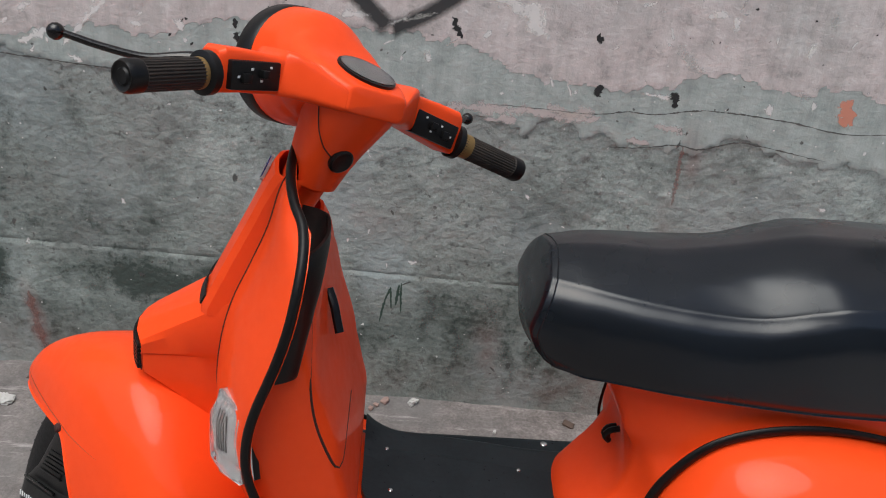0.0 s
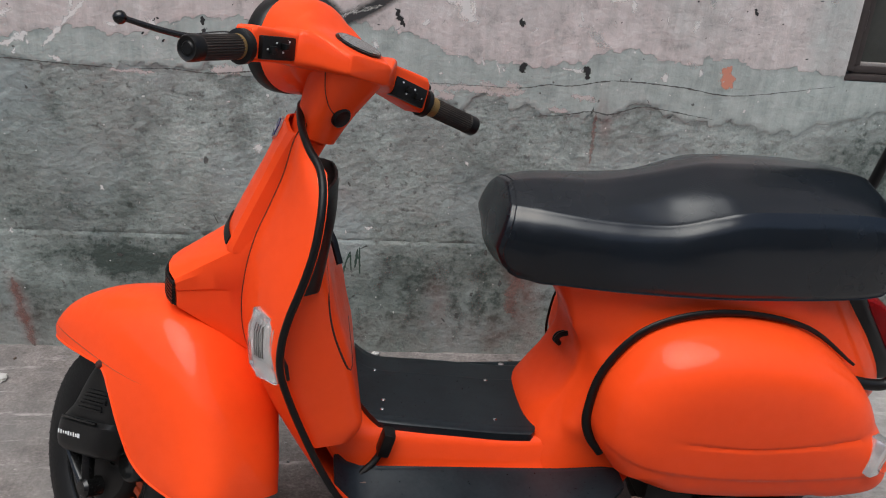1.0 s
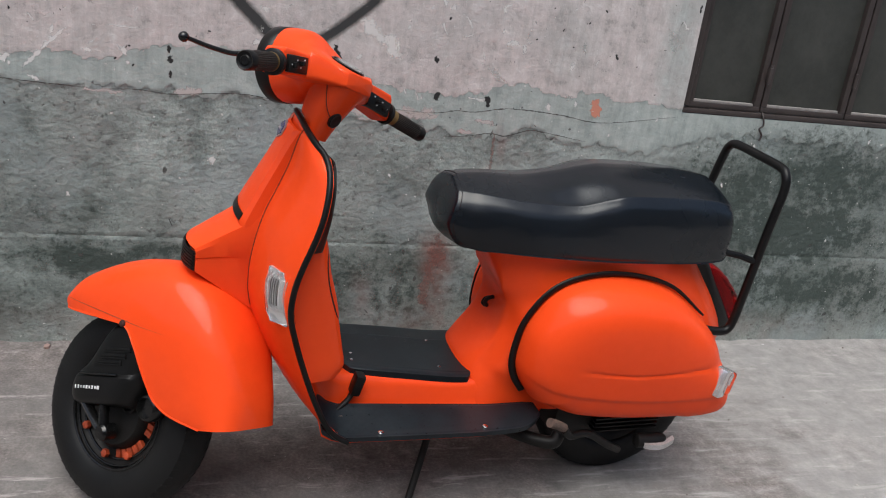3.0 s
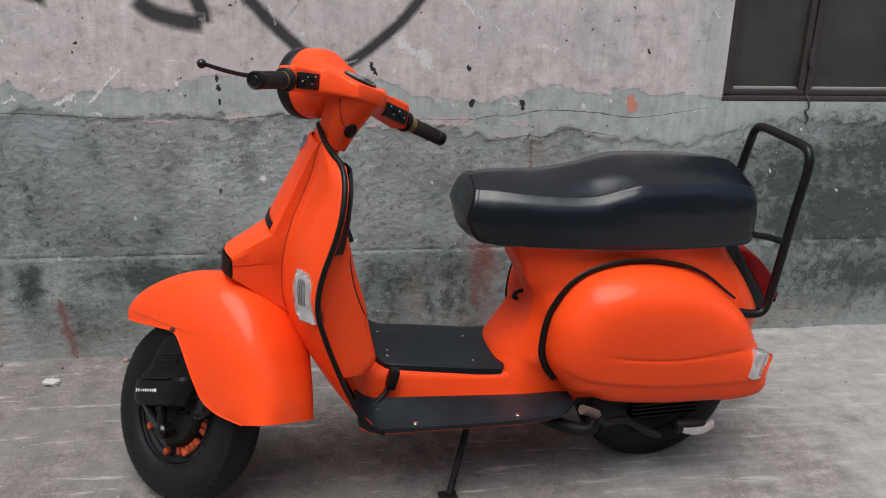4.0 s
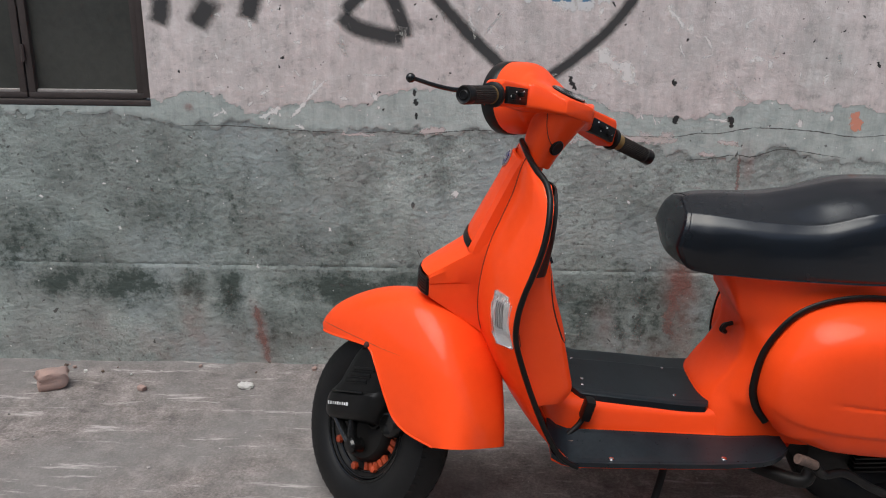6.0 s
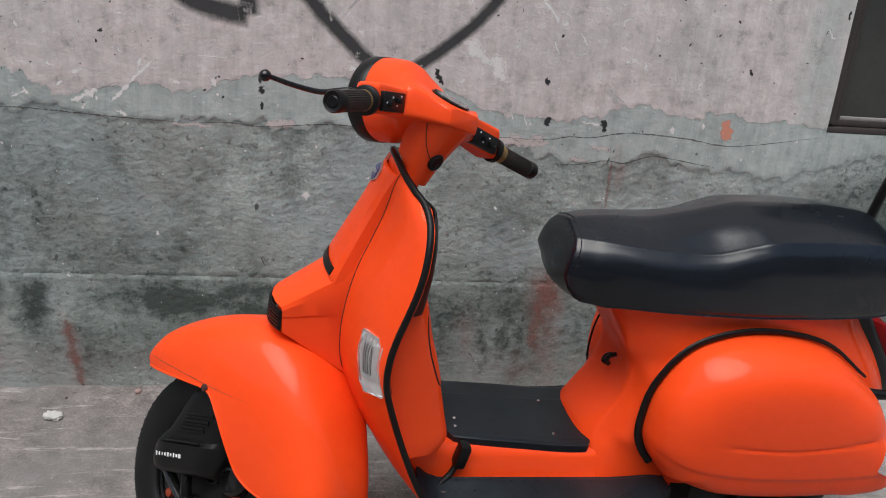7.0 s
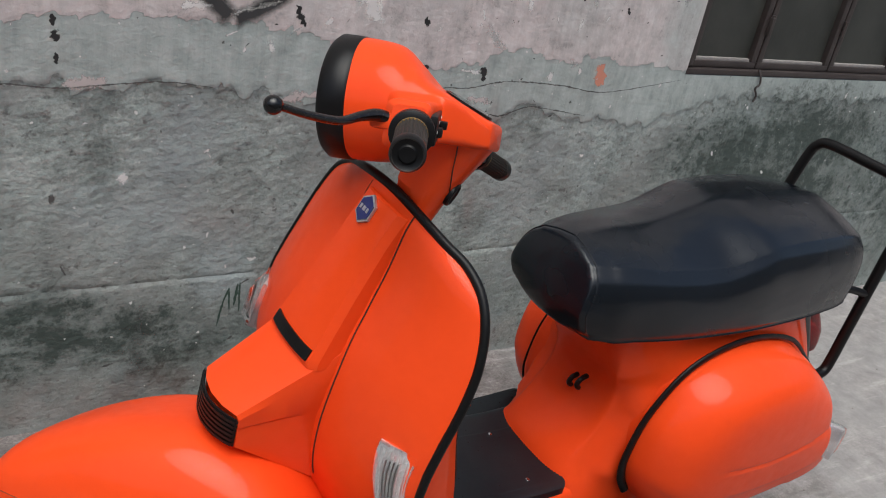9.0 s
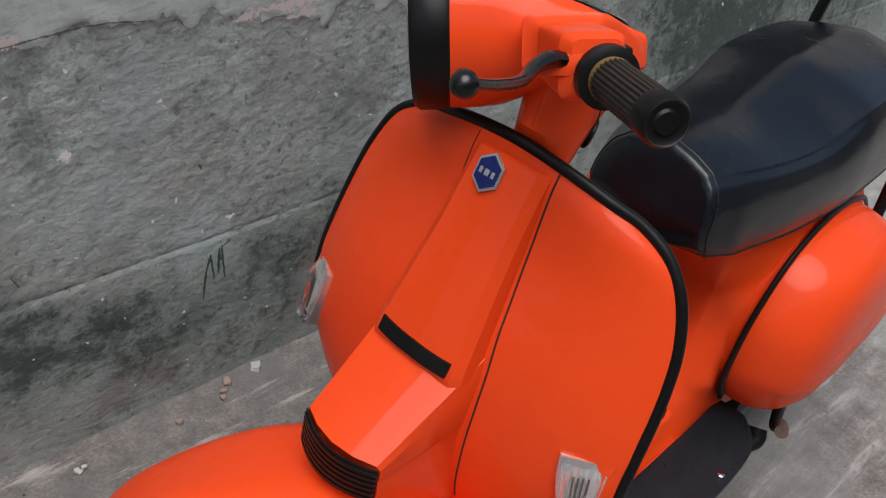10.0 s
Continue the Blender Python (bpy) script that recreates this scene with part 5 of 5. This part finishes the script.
black_spray = paint("black_spray_paint", (0.025, 0.026, 0.028), 0.60, 0.35, 0.94)
white_scrape = paint("white_scrape", (0.74, 0.725, 0.70), 0.55, 2.2, 0.85)
dark_drip = paint("dark_drip", (0.02, 0.02, 0.02), 0.3, 1.2)
green_drip = paint("green_drip", (0.03, 0.06, 0.045), 0.35, 1.2)
paper_scrap = paint("torn_paper", (0.62, 0.62, 0.61), 0.15, 1.6)
blue_print = paint("blue_print", (0.07, 0.20, 0.34), 0.2, 1.2)
grey_patch = paint("grey_patch", (0.42, 0.42, 0.405), 1.1, 1.8, 0.7)
crack_paint = paint("dark_crack", (0.075, 0.072, 0.068), 0.45, 1.5, 0.9)
damp_run = paint("dark_damp_run", (0.055, 0.055, 0.05), 1.0, 2.6, 0.42)
red_run = paint("dull_red_run", (0.20, 0.085, 0.07), 0.7, 2.0, 0.62)
brick_chip = paint("bare_brick", (0.60, 0.25, 0.17), 0.12, 1.6)
pale_chip = paint("pale_plaster_chip", (0.55, 0.475, 0.455), 0.6, 2.4, 0.85)


def stroke(name, pts, width, mat, label, category, lift=0.0065, ragged=0.0):
    """A flat stroke of paint along a line on the wall; ragged ones are chips with torn rims."""
    seed = 31.7 * pts[0][0] + 17.3 * pts[0][1]
    length = sum(math.dist(a, b) for a, b in zip(pts[:-1], pts[1:]))
    n = int(min(max(16, length / 0.004), 120))
    c = smooth(pts, n)
    t = np.gradient(c, axis=0)
    t /= np.linalg.norm(t, axis=1)[:, None] + 1e-9
    nrm = np.stack([-t[:, 1], t[:, 0]], 1)
    P, rim = [], []
    for i in range(n):
        u = i / (n - 1)
        s = u * length / max(width, 0.012)
        w = width
        mid = c[i]
        if ragged:
            w = width * max(0.05, (1 - abs(2 * u - 1) ** 3)) ** 0.6 * (1 + ragged * noise.fractal((s * 1.7, seed, 0.5), 0.8, 2.1, 4))
            mid = c[i] + nrm[i] * width * 0.35 * ragged * noise.fractal((s * 1.3, seed, 9.5), 0.8, 2.1, 3)
        for v in np.linspace(-1, 1, 9):
            q = mid + nrm[i] * v * max(w, 0.0008) / 2
            P.append((q[0], WALL_Y - lift, q[1]))
            along = min(u, 1 - u) * length / (width / 2)
            rim.append(min(1 - abs(v), along))
    ob = part(name, grid(np.array(P).reshape(n, 9, 3)), mat)
    at = ob.data.attributes.new("rim", "FLOAT", "POINT")
    at.data.foreach_set("value", np.array(rim, dtype=np.float32))
    ob.visible_shadow = False
    return tagged(ob, label, category, group=name.replace("_", " ") + "s on the wall")


stroke("spray_line", [(-0.40, 1.42), (-0.332, 1.323), (-0.275, 1.254), (-0.191, 1.166), (-0.103, 1.085), (-0.016, 1.006)], 0.056, black_spray, "curved black spray paint line on pink wall", "graffiti")
stroke("spray_line", [(-0.016, 1.006), (0.072, 1.052), (0.195, 1.148), (0.28, 1.239), (0.336, 1.329), (0.38, 1.43)], 0.048, black_spray, "curved black spray paint line on pink wall", "graffiti", 0.0065)
stroke("spray_line", [(-0.613, 1.238), (-0.557, 1.192), (-0.47, 1.168), (-0.400, 1.158)], 0.073, black_spray, "black spray paint letter stroke", "graffiti")
stroke("spray_line", [(-0.400, 1.155), (-0.418, 1.225), (-0.470, 1.34)], 0.065, black_spray, "black spray paint letter stroke", "graffiti", 0.0065)
stroke("spray_line", [(-0.600, 1.24), (-0.555, 1.28), (-0.500, 1.32)], 0.055, black_spray, "black spray paint letter stroke", "graffiti", 0.0075)
stroke("spray_line", [(-0.910, 1.205), (-0.890, 1.27), (-0.850, 1.36)], 0.083, black_spray, "black spray paint letter stroke", "graffiti")
stroke("spray_line", [(-1.075, 1.185), (-1.055, 1.22), (-1.01, 1.29)], 0.095, black_spray, "black spray paint letter stroke", "graffiti")
stroke("spray_line", [(-1.20, 1.19), (-1.185, 1.23), (-1.18, 1.30)], 0.082, black_spray, "faint black spray paint stroke", "graffiti")
stroke("spray_line", [(-0.72, 1.30), (-0.70, 1.34), (-0.68, 1.40)], 0.082, black_spray, "black spray paint letter stroke", "graffiti")
for pts, w in (([(-0.666, 1.021), (-0.72, 0.965), (-0.782, 0.896)], 0.014), ([(-0.815, 0.935), (-0.85, 0.915), (-0.886, 0.898)], 0.018), ([(0.20, 1.135), (0.27, 1.09), (0.348, 1.02)], 0.042), ([(-0.545, 1.045), (-0.46, 1.04)], 0.007),
               ([(-0.765, 1.06), (-0.745, 1.035)], 0.008), ([(0.33, 1.08), (0.335, 1.045)], 0.012), ([(-0.77, 0.878), (-0.735, 0.862)], 0.012), ([(-0.20, 1.24), (-0.18, 1.16)], 0.014), ([(0.545, 1.18), (0.575, 1.14)], 0.014), ([(0.47, 1.15), (0.49, 1.11)], 0.010),
               ([(0.585, 0.912), (0.652, 0.910)], 0.012), ([(-0.02, 1.02), (0.09, 1.055)], 0.010), ([(0.62, 1.07), (0.63, 1.04)], 0.008), ([(1.33, 1.24), (1.36, 1.21)], 0.010), ([(0.42, 1.27), (0.48, 1.20)], 0.016), ([(0.40, 0.93), (0.42, 0.89)], 0.008), ([(-1.04, 0.90), (-1.0, 0.92)], 0.006),
               ([(-0.25, 0.655), (-0.225, 0.64)], 0.022), ([(0.06, 0.425), (0.09, 0.42)], 0.012), ([(-0.86, 0.885), (-0.85, 0.88)], 0.02), ([(-0.93, 0.385), (-0.915, 0.375)], 0.018), ([(-0.13, 1.03), (-0.06, 1.035)], 0.02)):
    stroke("scrape_mark", pts, w, white_scrape, "white scrape in old wall paint", "scratch", ragged=0.9)
for pts, w in (([(-0.375, 1.0), (-0.372, 0.975)], 0.010), ([(-0.372, 0.97), (-0.366, 0.945)], 0.018), ([(-0.368, 0.925), (-0.367, 0.90)], 0.009), ([(0.484, 0.925), (0.478, 0.895)], 0.022), ([(0.655, 0.925), (0.662, 0.885)], 0.022), ([(0.455, 1.035), (0.475, 1.028)], 0.022),
               ([(0.125, 1.05), (0.15, 1.0)], 0.016), ([(1.10, 1.105), (1.11, 1.085)], 0.008), ([(0.98, 1.20), (0.985, 1.195)], 0.010), ([(0.80, 1.13), (0.805, 1.125)], 0.010), ([(-0.80, 1.10), (-0.795, 1.09)], 0.012), ([(1.39, 1.30), (1.392, 1.27)], 0.008)):
    stroke("dark_mark", pts, w, dark_drip, "small dark paint drip on wall", "stain", ragged=0.9)
for pts, w in (([(0.0, 0.235), (0.012, 0.30), (0.026, 0.345)], 0.007), ([(0.026, 0.345), (0.030, 0.28)], 0.006), ([(0.040, 0.29), (0.048, 0.355)], 0.009), ([(0.052, 0.36), (0.056, 0.27)], 0.006)):
    stroke("paint_drip", pts, w, green_drip, "thin dark green paint drip", "stain", ragged=0.5)
for pts, w in (([(-0.937, 0.235), (-0.924, 0.125), (-0.897, -0.004)], 0.030), ([(0.551, 0.432), (0.55, 0.365), (0.525, 0.275), (0.532, 0.122)], 0.060), ([(0.568, 0.56), (0.573, 0.505), (0.573, 0.439)], 0.022), ([(0.700, 0.80), (0.703, 0.72), (0.702, 0.64)], 0.014)):
    stroke("red_stain", pts, w, red_run, "dull red paint run on grey plaster", "stain", ragged=0.8)
for pts, w in (([(0.13, 0.345), (0.135, 0.27), (0.12, 0.20)], 0.050), ([(0.20, 0.25), (0.215, 0.16), (0.19, 0.08)], 0.035), ([(0.29, 0.34), (0.31, 0.25)], 0.060), ([(0.33, 0.20), (0.36, 0.11), (0.35, 0.04)], 0.050), ([(0.43, 0.33), (0.41, 0.22), (0.43, 0.10)], 0.045), ([(0.05, 0.17), (0.065, 0.08)], 0.030),
               ([(-0.18, 0.33), (-0.19, 0.22), (-0.17, 0.12)], 0.060), ([(-1.03, 0.335), (-1.02, 0.25), (-1.03, 0.16)], 0.070), ([(-1.13, 0.29), (-1.14, 0.20)], 0.045), ([(-0.75, 0.30), (-0.72, 0.24)], 0.080), ([(0.66, 0.27), (0.68, 0.16)], 0.045)):
    stroke("damp_run", pts, w, damp_run, "dark damp run low on the grey wall", "stain", ragged=0.9)
stroke("plaster_chip", [(1.052, 0.945), (1.062, 0.915), (1.068, 0.878)], 0.042, brick_chip, "orange brick showing through chipped plaster", "chip", ragged=0.8)
for pts in ([(0.216, 0.852), (0.295, 0.856), (0.473, 0.854), (0.553, 0.867), (0.624, 0.867), (0.715, 0.885), (0.798, 0.887), (0.86, 0.884), (0.945, 0.878), (1.07, 0.862), (1.20, 0.875), (1.39, 0.905)],
            [(0.518, 0.777), (0.599, 0.782), (0.68, 0.797), (0.743, 0.792), (0.824, 0.817), (0.888, 0.813), (0.952, 0.804), (1.05, 0.79)], [(-0.57, 0.851), (-0.466, 0.858), (-0.362, 0.851), (-0.257, 0.861), (-0.152, 0.868), (-0.05, 0.858)],
            [(-1.16, 0.868), (-1.02, 0.872), (-0.90, 0.866), (-0.74, 0.858), (-0.60, 0.852)]):
    stroke("crack", pts, 0.0038, crack_paint, "thin dark crack in old plaster", "crack", ragged=0.95)
for pts, w in (([(0.10, 0.832), (0.20, 0.842), (0.314, 0.850), (0.40, 0.842), (0.50, 0.845)], 0.030), ([(0.22, 0.815), (0.30, 0.825)], 0.02), ([(-0.62, 0.848), (-0.5, 0.846)], 0.014), ([(0.56, 0.80), (0.62, 0.795)], 0.016)):
    stroke("plaster_chip", pts, w, pale_chip, "pale pink chip in grey plaster", "chip", ragged=0.9)
stroke("plaster_chip", [(0.36, 0.862), (0.42, 0.85), (0.48, 0.86)], 0.030, pale_chip, "pale pink chip in grey plaster", "chip", ragged=0.8)
stroke("plaster_chip", [(-0.36, 0.858), (-0.31, 0.862), (-0.27, 0.868)], 0.026, pale_chip, "pale pink chip in grey plaster", "chip", ragged=0.8)
stroke("plaster_chip", [(0.62, 0.838), (0.70, 0.832)], 0.022, pale_chip, "pale pink chip in grey plaster", "chip", ragged=0.8)
for pts, w in (([(-0.045, 1.335), (-0.02, 1.30), (-0.01, 1.27)], 0.035), ([(0.02, 1.325), (0.05, 1.28)], 0.04), ([(0.06, 1.305), (0.10, 1.295), (0.135, 1.31)], 0.075), ([(0.15, 1.325), (0.165, 1.285), (0.19, 1.30)], 0.05), ([(0.20, 1.285), (0.245, 1.29)], 0.03)):
    stroke("torn_poster", pts, w, paper_scrap, "torn remains of a white paper poster", "poster", ragged=0.7)
for a, b in ((0.058, 0.120), (0.152, 0.184)):
    stroke("poster_print", [(a, 1.293), (b, 1.294)], 0.032, blue_print, "scrap of blue print on torn poster", "poster", 0.0075)


def flecks(name, count, x0, x1, z0, z1, longest, mat, label, category, seed):
    """Many tiny ragged flakes of paint as one sheet of marks."""
    rnd = random.Random(seed)
    V, F, rim = [], [], []
    for k in range(count):
        x, z = rnd.uniform(x0, x1), rnd.uniform(z0, z1)
        if in_window(x, z, 0.02):
            continue
        a = rnd.gauss(0.9, 0.9)
        ln = longest * rnd.random() ** 2.2 + 0.003
        wd = ln * rnd.uniform(0.15, 0.7)
        n = len(V)
        V.append((x, WALL_Y - 0.0065, z))
        rim.append(1.0)
        m = 11
        for i in range(m):
            t = 2 * math.pi * i / m
            r = rnd.uniform(0.55, 1.1)
            p, q = ln * r * math.cos(t), wd * r * math.sin(t)
            V.append((x + p * math.cos(a) - q * math.sin(a), WALL_Y - 0.0065, z + p * math.sin(a) + q * math.cos(a)))
            rim.append(0.05)
        F += [(n, n + 1 + i, n + 1 + (i + 1) % m) for i in range(m)]
    ob = part(name, (np.array(V), F), mat)
    at = ob.data.attributes.new("rim", "FLOAT", "POINT")
    at.data.foreach_set("value", np.array(rim, dtype=np.float32))
    ob.visible_shadow = False
    return tagged(ob, label, category, kind="stuff")


flecks("paint_flakes", 300, -1.7, 2.4, 0.90, 1.42, 0.021, white_scrape, "tiny white flakes in peeling pink paint", "flakes", 3)
flecks("paint_flakes", 110, -1.8, 2.6, 0.40, 0.93, 0.010, white_scrape, "tiny white flakes on rough grey plaster", "flakes", 4)
flecks("dirt_specks", 150, -1.7, 2.4, 0.93, 1.42, 0.006, dark_drip, "small dark dirt specks in pink paint", "specks", 5)
flecks("dirt_specks", 90, -1.8, 2.6, 0.05, 0.90, 0.014, crack_paint, "small dark pits in grey plaster", "specks", 6)
flecks("plaster_patches", 46, -1.7, 2.4, 0.94, 1.42, 0.055, grey_patch, "grey plaster showing through pink paint", "patches", 8)


# ---- litter on the ground ----
litter_white = worn("litter_paper", (0.55, 0.54, 0.52), (0.40, 0.39, 0.37), 0.8, 40.0)
stone_mat = worn("brick_rubble", (0.34, 0.22, 0.185), (0.27, 0.20, 0.18), 0.92, 12.0, bump_d=0.004)
leaf_mat = worn("dry_leaf", (0.075, 0.05, 0.04), (0.12, 0.08, 0.06), 0.85, 40.0)


def rubble(name, x, y, r, flat, mat, label, category, seed):
    crumple = 0.45 if name == "paper_scrap" else 0.08
    rnd = random.Random(seed)
    bm = bmesh.new()
    bmesh.ops.create_icosphere(bm, subdivisions=3, radius=1.0)
    o = Vector((rnd.uniform(0, 50), rnd.uniform(0, 50), rnd.uniform(0, 50)))
    turn = Euler((0, 0, rnd.uniform(0, 6))).to_matrix()
    for v in bm.verts:
        d = v.co.normalized()
        f = max(abs(d.x), abs(d.y), abs(d.z)) ** -0.7 * (0.82 + 0.28 * noise.noise(d * 1.3 + o) + crumple * noise.noise(d * 4.5 + o))
        v.co = turn @ Vector((d.x * r * f, d.y * r * 0.75 * f, d.z * r * flat * f))
    low = min(v.co.z for v in bm.verts)
    bm.verts.index_update()
    vf = np.array([v.co[:] for v in bm.verts]) + arr(x, y, -low - 0.002), [tuple(v.index for v in f.verts) for f in bm.faces]
    bm.free()
    return tagged(part(name, vf, mat, sharp=12 if name == "paper_scrap" else 50), label, category, group=name.replace("_", " ") + " pieces on the ground")


rubble("stone", -1.60, 0.63, 0.062, 0.62, stone_mat, "pinkish lump of brick rubble lying on the ground", "stone", 3)
rubble("stone", -1.29, 0.615, 0.018, 0.6, stone_mat, "small brown stone on the concrete", "stone", 5)
rubble("stone", -0.73, 0.79, 0.014, 0.6, stone_mat, "small brown stone at the wall foot", "stone", 6)
rubble("stone", 0.033, 0.805, 0.014, 0.5, stone_mat, "small pinkish stone at the wall foot", "stone", 8)
rubble("paper_scrap", -0.945, 0.652, 0.030, 0.22, litter_white, "crumpled white paper scrap on the ground", "litter", 11)
rubble("paper_scrap", 0.109, 0.805, 0.016, 0.5, litter_white, "crumpled white paper scrap at the wall foot", "litter", 12)
rubble("dry_leaf", 0.537, 0.775, 0.020, 0.25, leaf_mat, "shrivelled dark dry leaf at the wall foot", "litter", 14)
rnd = random.Random(21)
bits = []
for k in range(900):
    x, y = rnd.uniform(-2.2, 2.8), rnd.uniform(-1.0, 0.80)
    r = 0.0015 + 0.0045 * rnd.random() ** 3
    a = [rnd.uniform(0.7, 1.3) * r for _ in range(6)]
    bits.append(([(x - a[0], y, 0), (x + a[1], y, 0), (x, y - a[2], 0), (x, y + a[3], 0), (x, y, a[4] * 0.7), (x, y, -0.004)], [(0, 2, 4), (2, 1, 4), (1, 3, 4), (3, 0, 4), (2, 0, 5), (1, 2, 5), (3, 1, 5), (0, 3, 5)]))
gravel_mat = worn("pale_grit", (0.42, 0.39, 0.37), (0.12, 0.10, 0.095), 0.9, 3.0)
tagged(part("gravel", join(*bits), gravel_mat, fix=False, sharp=20), "fine grit and crumbs scattered on concrete", "gravel", kind="stuff")
rnd = random.Random(7)
for k in range(26):
    x, y = rnd.uniform(-1.9, 2.6), 0.815 - abs(rnd.gauss(0, 0.06))
    rubble("grit", x, y, rnd.uniform(0.004, 0.010), 0.6, rnd.choice((stone_mat, litter_white, leaf_mat)), "small crumb of fallen plaster at the wall foot", "debris", 40 + k)
